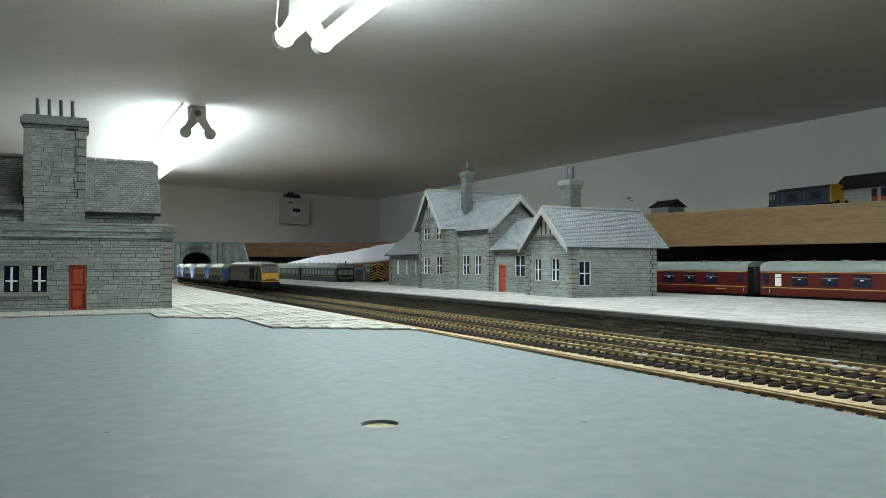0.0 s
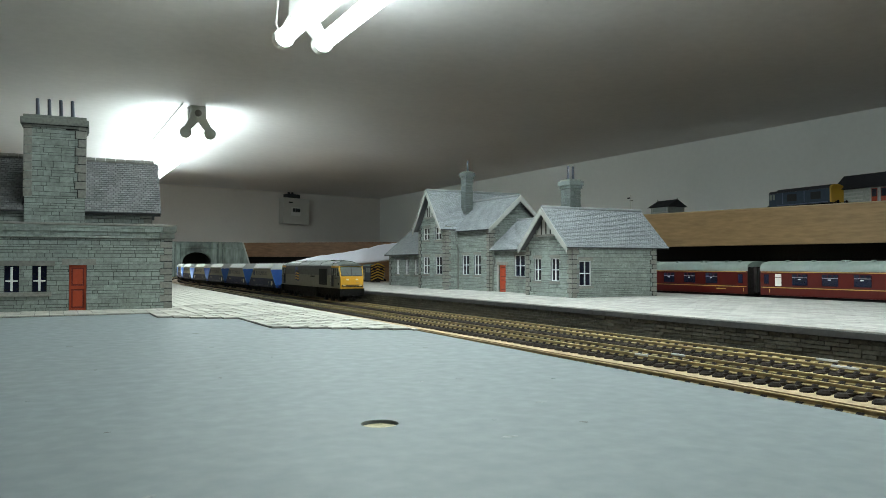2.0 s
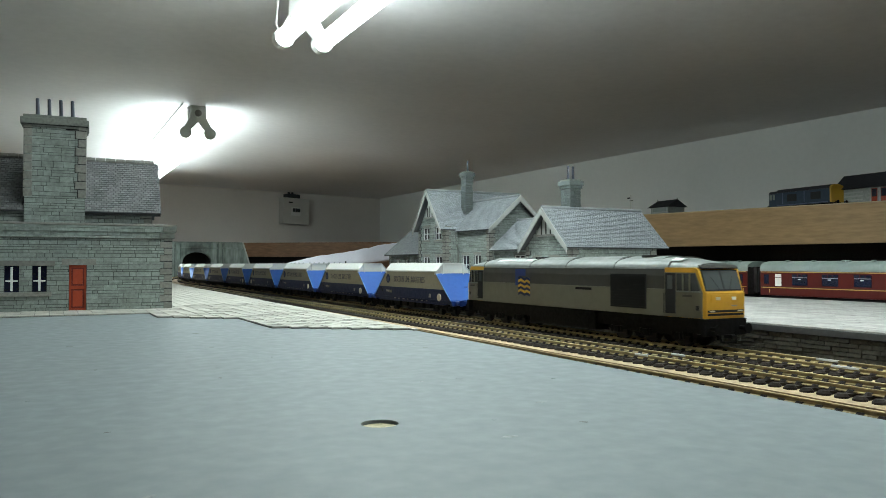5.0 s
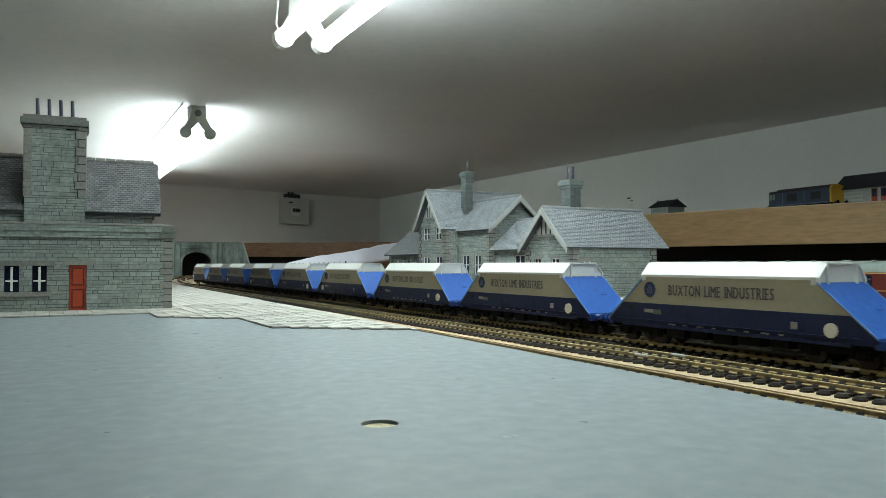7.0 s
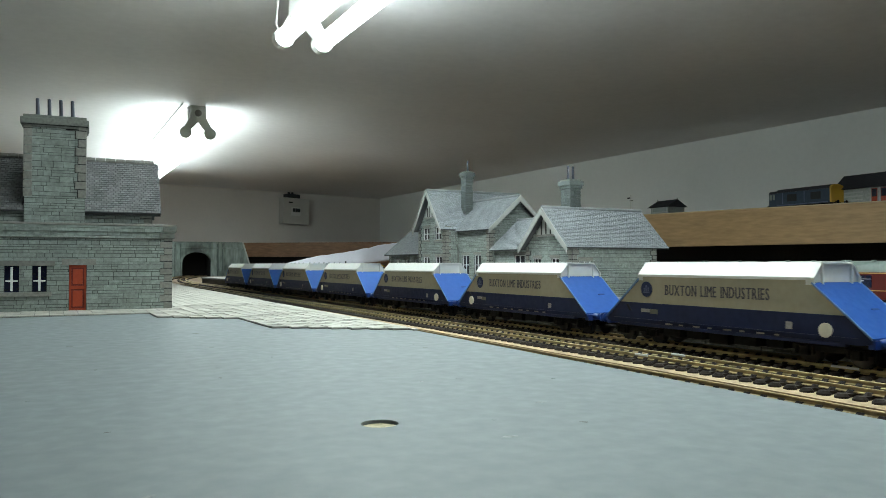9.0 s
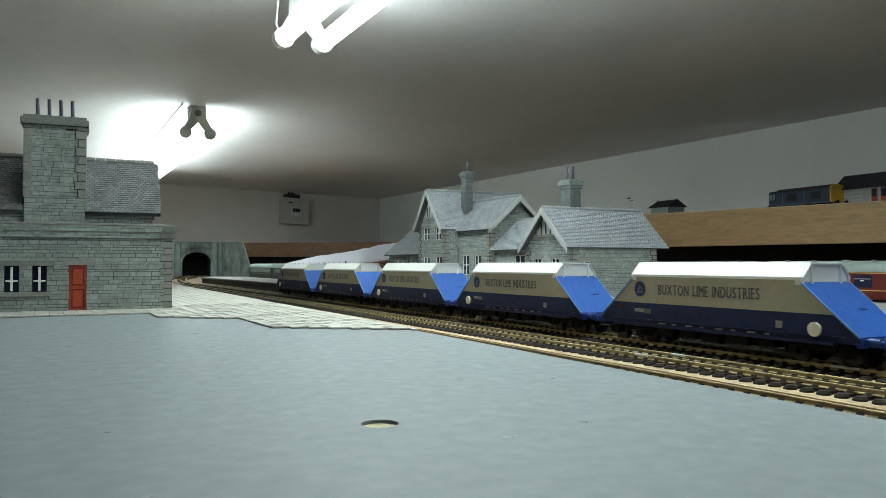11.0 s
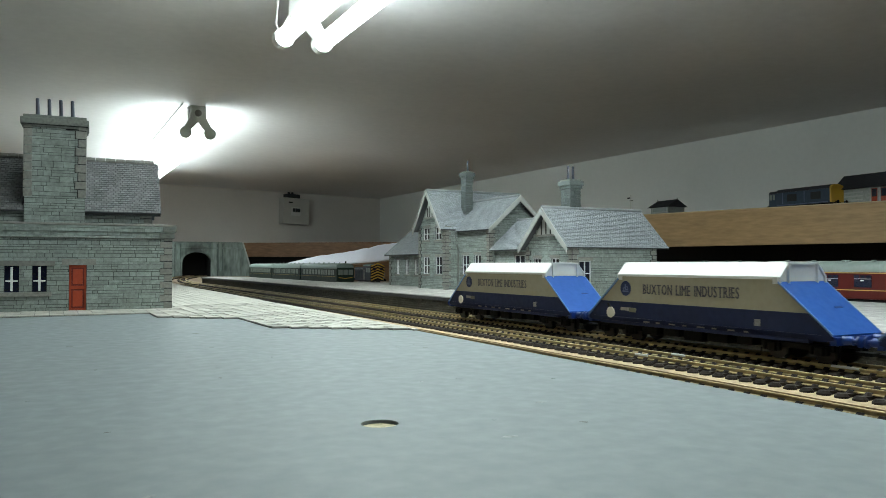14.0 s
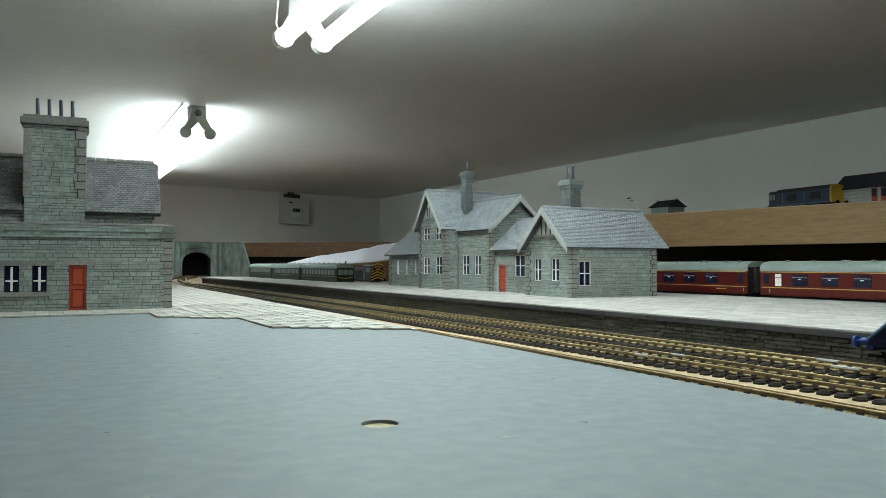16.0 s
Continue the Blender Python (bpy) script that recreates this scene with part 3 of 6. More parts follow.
# ---- buildings ----
def stone_cells(width, height, course, span=None, holes=()):
    """Random coursed stones as (u0, u1, z0, z1); span(z) narrows the wall, holes are left free."""
    z = 0.0
    while z < height - 0.0004:
        h = min(course * random.choice((0.6, 0.8, 1.0, 1.25, 1.5)) * random.uniform(0.9, 1.1), height - z)
        lo, hi = span(z + h / 2) if span else (0.0, width)
        u = lo
        while u < hi - 0.0003:
            w = random.choice((0.004, 0.006, 0.0085, 0.011, 0.014)) * random.uniform(0.8, 1.2)
            e = min(u + w, hi)
            if hi - e < 0.002:
                e = hi
            cuts = [(u, e)]
            for a, b, c, d in holes:
                if z + h > c + 0.0002 and z < d - 0.0002:
                    nxt = []
                    for p, q in cuts:
                        if q <= a or p >= b:
                            nxt.append((p, q))
                        else:
                            if a - p > 0.0006:
                                nxt.append((p, a))
                            if q - b > 0.0006:
                                nxt.append((b, q))
                    cuts = nxt
            mid = z + h * random.uniform(0.35, 0.65)
            for p, q in cuts:
                if h > 0.0032 and random.random() < 0.25:
                    yield p, q, z, mid
                    yield p, q, mid, z + h
                else:
                    yield p, q, z, z + h
            u = e
        z += h


def wall_with_openings(b, width, height, thick, holes):
    """A wall plate as one connected mesh with its openings cut through."""
    us = sorted({0.0, width, *(h[0] for h in holes), *(h[1] for h in holes)})
    zs = sorted({0.0, height, *(h[2] for h in holes), *(h[3] for h in holes)})
    nu, nz = len(us), len(zs)

    def full(i, j):
        if not (0 <= i < nu - 1 and 0 <= j < nz - 1):
            return False
        u, z = (us[i] + us[i + 1]) / 2, (zs[j] + zs[j + 1]) / 2
        return not any(h[0] < u < h[1] and h[2] < z < h[3] for h in holes)

    def at(i, j, k):
        return (i * nz + j) * 2 + k
    vs = [(u, y, z) for u in us for z in zs for y in (0.0, thick)]
    fs = []
    for i in range(nu - 1):
        for j in range(nz - 1):
            if not full(i, j):
                continue
            fs.append((at(i, j, 0), at(i + 1, j, 0), at(i + 1, j + 1, 0), at(i, j + 1, 0)))
            fs.append((at(i, j, 1), at(i, j + 1, 1), at(i + 1, j + 1, 1), at(i + 1, j, 1)))
            for di, dj, p, q in ((-1, 0, (i, j), (i, j + 1)), (1, 0, (i + 1, j + 1), (i + 1, j)), (0, -1, (i + 1, j), (i, j)), (0, 1, (i, j + 1), (i + 1, j + 1))):
                if not full(i + di, j + dj):
                    fs.append((at(*p, 0), at(*q, 0), at(*q, 1), at(*p, 1)))
    b.add(vs, fs)


def facade(owner, m, width, height, holes=(), span=None, top=0.0, pieces=0, course=0.0026, quoins=(), name="wall"):
    """A stone wall; m puts its lower left corner, x along it, y inwards. top: height of a gable above the eaves."""
    b = MB(m)
    wall_with_openings(b, width, height, 0.0025, holes)
    if top:
        b.prism([(0, height), (width, height), (width / 2, height + top)], "y", 0, 0.0025)
        full = height + top

        def span(z):
            k = max(0.0, (z - height) / top)
            return width / 2 * k, width - width / 2 * k
    else:
        full = height
    w = part(name, b, M_STONE_GAP, owner)
    rest, made = MB(m), 0
    q = 0.004
    hs = list(holes)
    for side in quoins:
        z, k = 0.0, 0
        while z < height - 0.001:
            h, ln = min(0.0048, height - z), (0.0075 if k % 2 else 0.0048)
            a, e = (-0.0006, ln) if side < 0 else (width - ln, width + 0.0006)
            part("quoin", MB(m).box(a, e, -0.0013, 0.003 if ln > 0.005 else 0.005, z + 0.0003, z + h - 0.0003, 0.0002), M_QUOIN, w)
            part("quoin_backing", MB(m).box(a - 0.0001, e + 0.0004 if side < 0 else e + 0.0001, -0.0008, 0.002, z, z + h - 0.00005), M_FLASH, w)
            z += h
            k += 1
    for u0, u1, z0, z1 in stone_cells(width, full, course, span, hs):
        d = random.uniform(0.0001, 0.0006)
        g = random.uniform(0.0001, 0.00024)
        if u1 - u0 < 0.0006:
            continue
        if made < pieces:
            s = part("stone", MB(m).box(u0 + g, u1 - g, -d, 0.0004, z0 + g, z1 - g), M_STONE, w)
            made += 1
        else:
            rest.box(u0 + g, u1 - g, -d, 0.0004, z0 + g, z1 - g)
    if rest.v:
        part("stonework", rest, M_STONE, w, "", "stuff")
    return w


def window(owner, m, u0, u1, z0, z1, sill=0.0025, lintel=0.0035, cross=True, divided=False, trim=None):
    w = part("window", MB(m).box(u0 - 0.0002, u1 + 0.0002, 0.0026, 0.0032, z0 - 0.0002, z1 + 0.0002), M_FLASH, owner)
    part("pane", MB(m).box(u0, u1, 0.0016, 0.0022, z0, z1), M_PANE, w, "dark glazing")
    t = 0.0007
    if divided:
        part("window_frame", MB(m).box(u0, u1, 0.0004, 0.0014, z0, z0 + t).box(u0, u1, 0.0004, 0.0014, z1 - t, z1)
             .box(u0, u0 + t, 0.0004, 0.0014, z0 + t, z1 - t).box(u1 - t, u1, 0.0004, 0.0014, z0 + t, z1 - t), M_WHITE, w, "white window frame")
    c = (u0 + u1) / 2
    zc = z0 + (z1 - z0) * (0.42 if not divided else 0.5)
    g = 0.0014 if not divided else 0.0009
    part("glazing_bar", MB(m).box(c - g / 2, c + g / 2, 0.0002, 0.0013, z0 + t, z1 - t), M_WHITE, w, "white glazing bar")
    part("glazing_bar", MB(m).box(u0 + t, u1 - t, 0.0003, 0.0012, zc - t * 0.7, zc + t * 0.7), M_WHITE, w, "white glazing bar")
    if sill:
        part("sill", MB(m).box(u0 - 0.002, u1 + 0.002, -0.0018, 0.002, z0 - sill, z0 - 0.0001, 0.0002), trim or M_QUOIN, w)
    if lintel:
        part("lintel", MB(m).box(u0 - 0.002, u1 + 0.002, -0.0009, 0.002, z1 + 0.0001, z1 + lintel, 0.0002), trim or M_QUOIN, w)
    return w


def door(owner, m, u0, u1, z0, z1):
    d = part("door", MB(m).box(u0, u1, 0.0015, 0.003, z0, z1), M_RED_D, owner, "orange-red panelled door")
    g = (u1 - u0) * 0.13
    zm = z0 + (z1 - z0) * 0.5
    part("stile", MB(m).box(u0 + 0.0002, u0 + g, 0.0008, 0.0016, z0, z1).box(u1 - g, u1 - 0.0002, 0.0008, 0.0016, z0, z1), M_RED, d)
    part("rail", MB(m).box(u0 + g, u1 - g, 0.0008, 0.0016, z1 - g * 1.2, z1).box(u0 + g, u1 - g, 0.0008, 0.0016, zm - g * 0.6, zm + g * 0.9)
         .box(u0 + g, u1 - g, 0.0008, 0.0016, z0, z0 + g), M_RED, d)
    for a, b in ((z0 + g + 0.0012, zm - g * 0.6 - 0.0012), (zm + g * 0.9 + 0.0012, z1 - g * 1.2 - 0.0012)):
        part("panel", MB(m).box(u0 + g + 0.001, u1 - g - 0.001, 0.0009, 0.0016, a, b, 0.0002), M_RED, d)
    part("lintel", MB(m).box(u0 - 0.0045, u1 + 0.006, -0.0009, 0.002, z1 + 0.0001, z1 + 0.0042, 0.0002), M_QUOIN, d)


def roof_slope(owner, m, width, rise, material=None, row=0.0021, wide=0.0029, valley=(0.0, 0.0)):
    """A slated slope: x along the eaves, y up the slope, z out of it."""
    v0, v1 = valley
    plate = [(v0, 0), (width, 0), (width, rise), (v1, rise)]
    base = part("roof", MB(m).prism(plate, "z", -0.0016, -0.0003), M_SLATE_UNDER, owner, "slated roof slope")
    s = MB(m)
    n = max(1, int(rise / row))
    row = rise / n
    for k in range(n):
        u = -(k % 2) * wide / 2
        y0, y1 = k * row, (k + 1.15) * row
        while u < width:
            a, e = max(u, 0) + 0.00022, min(u + wide, width) - 0.00022
            if e > a + 0.0002 and a >= v0 + (v1 - v0) * (k + 0.5) / n - 0.0005:
                z = random.uniform(0.0004, 0.0007)
                s.add([(a, y0, z), (e, y0, z), (e, y1, 0.0001), (a, y1, 0.0001), (a, y0, -0.0002), (e, y0, -0.0002)],
                      [(0, 1, 2, 3), (4, 5, 1, 0), (0, 3, 4), (1, 5, 2)])
            u += wide
    part("slate_covering", s, material or M_SLATE, base, "", "stuff")
    return base


def slope_matrix(x, y, z, along_deg, pitch_deg):
    return pose(x, y, z, 0, 0, along_deg) @ pose(0, 0, 0, pitch_deg)


def ridge(owner, a, b, material, step=0.0088, r=0.0019):
    a, b = Vector(a), Vector(b)
    n = max(1, round((b - a).length / step))
    base = None
    for k in range(n):
        p, q = a.lerp(b, k / n), a.lerp(b, (k + 0.965) / n)
        part("ridge_tile", MB().tube(p, q, r, 8), material, owner)


def chimney(owner, x, y, z0, z1, wx, wy, pots, cap=0.0022, stone=True, pot_h=0.0125, quoin=True):
    c = part("chimney", MB().box(x - wx / 2, x + wx / 2, y - wy / 2, y + wy / 2, z0, z1), M_STONE_GAP, owner)
    st = MB()
    for ang, wid, dx, dy in ((0, wx, -wx / 2, -wy / 2), (-90, wy, -wx / 2, wy / 2), (90, wy, wx / 2, -wy / 2)):
        st.m = pose(x + dx, y + dy, z0, 0, 0, ang)
        for u0, u1, a, b in stone_cells(wid, z1 - z0, 0.0026):
            st.box(u0 + 0.0002, u1 - 0.0002, -random.uniform(0.0002, 0.0005), 0.0003, a + 0.0002, b - 0.0002)
    part("stonework", st, M_CHIMNEY, c, "", "stuff")
    part("neck", MB().box(x - wx / 2 - cap * 0.5, x + wx / 2 + cap * 0.5, y - wy / 2 - cap * 0.5, y + wy / 2 + cap * 0.5, z1 - 0.001, z1 + 0.0022, 0.0003), M_CHIMNEY, c)
    part("cap", MB().box(x - wx / 2 - cap, x + wx / 2 + cap, y - wy / 2 - cap, y + wy / 2 + cap, z1 + 0.0022, z1 + 0.0070, 0.0004), M_CHIMNEY, c)
    part("cap_slab", MB().box(x - wx / 2 - cap * 0.3, x + wx / 2 + cap * 0.3, y - wy / 2 - cap * 0.3, y + wy / 2 + cap * 0.3, z1 + 0.0070, z1 + 0.0088, 0.0004), M_BAND, c)
    for px, py in pots:
        part("pot", MB().tube((px, py, z1 + 0.008), (px, py, z1 + 0.0088 + pot_h), 0.0014, 10, 0.0011), M_POT, c, "dark flue pot", smooth=True)
    return c


def near_building():
    base = pose(0.0787, 0.5719, 0.0, 0, 0, -3.0)
    t = thing("station_house", "grey-green stone card station house with a red door", "model building", base @ pose(0, 0, NEAR_TOP + 0.0009))
    W = 0.2
    m = pose(-W, 0, 0)
    wall_h = 0.0595
    z = NEAR_TOP + 0.0009

    def hole(a, b, c, d):
        return (a + W, b + W, c - z, d - z)
    holes = [hole(-0.1046, -0.0960, 0.0335, 0.0510), hole(-0.0882, -0.0796, 0.0335, 0.0510), hole(-0.0660, -0.0552, z, 0.0515)]
    clear = [hole(-0.1075, -0.0765, 0.0305, 0.0336), hole(-0.1075, -0.0745, 0.0509, 0.0545), hole(-0.0705, -0.0492, 0.0514, 0.0557)]
    # lower wall: the visible stretch piece by piece, the rest beyond it plain
    mv = pose(-0.112, 0, 0)
    sh = W - 0.112
    lw = facade(t, mv, 0.112, wall_h - 0.0095, [(a - sh, b - sh, c, d) for a, b, c, d in holes], pieces=290, quoins=(1,), name="front_wall")
    facade(t, pose(-W, 0, 0), W - 0.112, wall_h - 0.0095, (), name="front_wall")
    for h in holes[:2]:
        window(t, m, h[0], h[1], h[2], h[3], 0, 0)
    part("window_lintel", MB(m).box(W - 0.1075, W - 0.0745, -0.0009, 0.001, 0.0510 - z, 0.0545 - z, 0.0003), M_QUOIN, t)
    part("window_sill", MB(m).box(W - 0.1075, W - 0.0765, -0.0020, 0.001, 0.0303 - z, 0.0334 - z, 0.0003), M_QUOIN, t)
    door(t, m, *holes[2])
    # parapet band of stones on two stepped courses
    b1, b2, b3 = MB(m), MB(m), MB(m)
    for b, z0, z1, out, top in ((b1, wall_h - 0.0095, wall_h - 0.0052, 0.0014, 0), (b2, wall_h - 0.0052, wall_h - 0.0008, 0.0026, 0)):
        for u0, u1, a, c in stone_cells(W + out, z1 - z0, 0.0022):
            b.box(u0 + 0.0001, u1 - 0.0001, -out - random.uniform(0, 0.0003), 0.004, z0 + a + 0.0001, z0 + c - 0.0001)
    part("parapet_lower", b1, M_STONE, t, "stone parapet course", "stuff")
    part("parapet_upper", b2, M_STONE, t, "stone parapet course", "stuff")
    # darker strip draws the parapet's shadow line along the wall
    part("parapet_shadow_strip", b3.box(0, W + 0.0012, -0.0016, 0.004, wall_h - 0.0098, wall_h - 0.0092), M_BAND, t)
    part("parapet_cap", MB(m).box(0, W + 0.0035, -0.0034, 0.006, wall_h - 0.0008, wall_h + 0.0006, 0.0003), M_QUOIN, t)
    part("parapet_quoin", MB(m).box(W - 0.006, W + 0.0033, -0.0032, 0.012, wall_h - 0.0048, wall_h - 0.0009, 0.0003), M_BAND, t)
    part("parapet_quoin", MB(m).box(W - 0.008, W + 0.0022, -0.0022, 0.012, wall_h - 0.0092, wall_h - 0.0050, 0.0003), M_BAND, t)
    # right flank and the set-back upper floor
    facade(t, pose(0, 0, 0, 0, 0, 90), 0.16, wall_h, (), name="side_wall")
    part("flat_roof", MB().box(-W, 0.0, 0.003, 0.16, wall_h - 0.003, wall_h - 0.001), M_SLATE_UNDER, t)
    facade(t, pose(-W, 0.0035, wall_h), W - 0.0135, 0.0125, (), quoins=(1,), name="upper_wall")
    facade(t, pose(-0.0135, 0.0035, wall_h, 0, 0, 90), 0.075, 0.0125, (), name="upper_side_wall", top=0.034)
    rz, ez = 0.1285 - z, 0.0885 - z
    run = 0.036
    pitch = math.degrees(math.atan2(rz - ez, run))
    ln = math.hypot(rz - ez, run)
    for a, wdt in ((-W, W - 0.093), (-0.057, 0.0500)):
        roof_slope(t, pose(a, -0.001, ez) @ pose(0, 0, 0, pitch), wdt, ln, row=0.00215, wide=0.0031)
    roof_slope(t, pose(-0.0070, 0.073, ez, 0, 0, 180) @ pose(0, 0, 0, pitch), W - 0.01, ln, row=0.004, wide=0.006)
    ridge(t, (-0.0570, 0.0352, rz + 0.0002), (-0.0095, 0.0352, rz + 0.0002), M_RIDGE_D, 0.0066, 0.0021)
    ridge(t, (-W, 0.0352, rz + 0.0002), (-0.093, 0.0352, rz + 0.0002), M_RIDGE_D, 0.0066, 0.0021)
    part("eaves_board", MB().box(-0.057, -0.0075, -0.0008, 0.0003, ez - 0.0022, ez - 0.0006), M_FLASH, t)
    # chimney breast
    c = facade(t, pose(-0.0935, -0.001, 0.0795 - z), 0.037, 0.0665, (), quoins=(), name="chimney_breast")
    z0 = 0.0975 - z
    k, zz = 0, z0
    while zz < 0.1445 - z:
        ln2 = 0.0062 if k % 2 else 0.0044
        part("quoin", MB().box(-0.0941, -0.0935 + 0.0045, -0.0022, 0.004, zz + 0.0003, zz + 0.0055, 0.0002), M_QUOIN, c)
        part("quoin", MB().box(-0.0565 - ln2, -0.0559, -0.0022, 0.004, zz + 0.0003, zz + 0.0055, 0.0002), M_QUOIN, c)
        part("quoin_backing", MB().box(-0.0565 - ln2 - 0.0005, -0.0562, -0.0017, 0.003, zz, zz + 0.00575), M_FLASH, c)
        zz += 0.0058
        k += 1
    part("breast_core", MB().box(-0.0932, -0.0568, 0.0016, 0.024, 0.0795 - z, 0.146 - z), M_BAND, t)
    part("breast_side", MB().box(-0.0942, -0.0931, 0.0, 0.02, 0.093 - z, 0.144 - z), M_FLASH, t)
    part("chimney_neck", MB().box(-0.0950, -0.0550, -0.0022, 0.025, 0.1448 - z, 0.1468 - z, 0.0003), M_BAND, t)
    # black strips draw in the shadow below the chimney neck and cap
    part("cap_shadow_gap", MB().box(-0.0940, -0.0560, -0.0014, 0.024, 0.1441 - z, 0.1449 - z).box(-0.0956, -0.0548, -0.0028, 0.0255, 0.1464 - z, 0.1470 - z), M_FLASH, t)
    part("chimney_cap", MB().box(-0.0962, -0.0545, -0.0034, 0.026, 0.1468 - z, 0.1512 - z, 0.0004), M_BAND, t)
    part("chimney_slab", MB().box(-0.0945, -0.0560, -0.0020, 0.0245, 0.1512 - z, 0.1532 - z, 0.0004), M_BAND, t)
    for k in range(4):
        u = -0.0862 + k * 0.00715
        part("flue_pot", MB().tube((u, 0.006, 0.1528 - z), (u - 0.0004, 0.006, 0.1655 - z), 0.0013, 12, 0.0011), M_POT, t, "dark metal flue pot", smooth=True)


def far_station():
    t = thing("station_building", "grey-green stone card station building with slate gables", "model building", pose(0, 0, FAR_TOP))
    Z = FAR_TOP

    def front(x, y_left, width, height, holes=(), **kw):
        return facade(t, pose(x, y_left, 0, 0, 0, -90), width, height, holes, **kw)

    def hole(y_left, ya, yb, za, zb):
        return (y_left - ya, y_left - yb, za - Z, zb - Z)

    def gable(xf, xb, y0, y1, ez, rz, over=0.009, side=0.006):
        """Pitched roof over y0..y1 with its ridge along x and its gable towards the tracks."""
        half = (y1 - y0) / 2 + side
        drop = (rz - ez)
        pitch = math.degrees(math.atan2(drop, half))
        ln = math.hypot(drop, half)
        yc = (y0 + y1) / 2
        w = xb - xf + over
        roof_slope(t, pose(xf - over, yc - half, ez) @ pose(0, 0, 0, pitch), w, ln, M_SLATE_PALE)
        roof_slope(t, pose(xb, yc + half, ez, 0, 0, 180) @ pose(0, 0, 0, pitch), w, ln, M_SLATE_PALE)
        ridge(t, (xf - over, yc, rz + 0.0004), (xb, yc, rz + 0.0004), M_RIDGE, 0.0095, 0.0019)
        for s in (-1, 1):
            b = MB(pose(xf - over - 0.0012, yc, rz - 0.0006))
            b.prism([(0, 0.0012), (s * half, -drop + 0.0012), (s * half, -drop - 0.0046), (0, -0.0066)], "x", 0, 0.0014)
            part("bargeboard", b, M_BARGE, t, "off-white bargeboard")
        return half, drop

    # right-hand pavilion
    yl, yr, xf, xb = 0.688, 0.607, 0.4655, 0.576
    eh = 0.0715 - Z
    hs = [hole(yl, 0.6735, 0.6610, 0.0345, 0.0580), hole(yl, 0.6425, 0.6290, 0.0345, 0.0580)]
    front(xf, yl, yl - yr, eh, hs, quoins=(-1, 1), top=0.034, name="gable_wall")
    m = pose(xf, yl, 0, 0, 0, -90)
    for h in hs:
        window(t, m, *h, divided=True)
    part("timber_panel", MB(m).prism([(0.0405 - 0.017, 0.0835 - Z), (0.0405 + 0.017, 0.0835 - Z), (0.0405, 0.108 - Z)], "y", -0.0030, -0.0012), M_BARGE, t, "off-white timber gable panel")
    for u in (-0.008, 0.0, 0.008):
        part("timber_strip", MB(m).box(0.0405 + u - 0.0006, 0.0405 + u + 0.0006, -0.0036, -0.0031, 0.0835 - Z, 0.0975 - Z + (0.008 if u == 0 else 0)), M_FLASH, t)
    part("timber_base", MB(m).box(0.0405 - 0.0185, 0.0405 + 0.0185, -0.0036, -0.0005, 0.0815 - Z, 0.0834 - Z), M_QUOIN, t)
    me = pose(xf, yr, 0)
    hs = [(0.0085, 0.0234, 0.0300 - Z, 0.0555 - Z)]
    facade(t, me, xb - xf, eh - 0.002, hs, quoins=(-1, 1), name="end_wall")
    window(t, me, *hs[0], divided=True)
    facade(t, pose(xb, yr, 0, 0, 0, 90), yl - yr, eh, (), name="back_wall", top=0.034)
    gable(xf, 0.593, yr, yl, 0.0693 - Z, 0.1115 - Z, side=0.003)
    chimney(t, 0.5005, 0.655, 0.100 - Z, 0.1345 - Z, 0.0135, 0.0165, [(0.4972, 0.655), (0.5036, 0.655)], cap=0.0026, pot_h=0.0150)

    # tall cross wing
    yl, yr, xf, xb = 0.961, 0.882, 0.467, 0.60
    eh = 0.103 - Z
    hs = [hole(yl, 0.9466, 0.9285, 0.0385, 0.0622), hole(yl, 0.9090, 0.8915, 0.0385, 0.0622),
          hole(yl, 0.9466, 0.9285, 0.0855, 0.1085), hole(yl, 0.9100, 0.8935, 0.0855, 0.1085)]
    hs[2] = (hs[2][0], hs[2][1], hs[2][2], eh - 0.0004)
    hs[3] = (hs[3][0], hs[3][1], hs[3][2], eh - 0.0004)
    front(xf, yl, yl - yr, eh, hs, quoins=(-1, 1), top=0.049, name="gable_wall")
    m = pose(xf, yl, 0, 0, 0, -90)
    for k, h in enumerate(hs):
        window(t, m, *h, divided=True, lintel=0.0035)
    part("timber_panel", MB(m).prism([(0.0395 - 0.015, 0.117 - Z), (0.0395 + 0.015, 0.117 - Z), (0.0395, 0.149 - Z)], "y", -0.0030, -0.0012), M_BARGE, t, "off-white timber gable panel")
    for u in (-0.007, 0.0, 0.007):
        part("timber_strip", MB(m).box(0.0395 + u - 0.0006, 0.0395 + u + 0.0006, -0.0036, -0.0031, 0.117 - Z, 0.130 - Z + (0.012 if u == 0 else 0)), M_FLASH, t)
    part("timber_base", MB(m).box(0.0395 - 0.0165, 0.0395 + 0.0165, -0.0036, -0.0005, 0.1150 - Z, 0.1169 - Z), M_QUOIN, t)
    facade(t, pose(xf, yr, 0), 0.04, eh, (), quoins=(-1,), name="flank_wall")
    facade(t, pose(xb, yr, 0, 0, 0, 90), yl - yr, eh, (), name="back_wall", top=0.05)
    gable(xf, 0.61, yr, yl, 0.0985 - Z, 0.1535 - Z, side=0.0032)

    # hall between, its gable towards the pavilion
    yl, yr, xf, xb = 0.882, 0.800, 0.486, 0.566
    eh = 0.0955 - Z
    hs = [hole(yl, 0.8684, 0.8519, 0.0384, 0.0640), hole(yl, 0.8372, 0.8216, 0.0384, 0.0640)]
    front(xf, yl, yl - yr, eh, hs, quoins=(1,), name="hall_wall")
    m = pose(xf, yl, 0, 0, 0, -90)
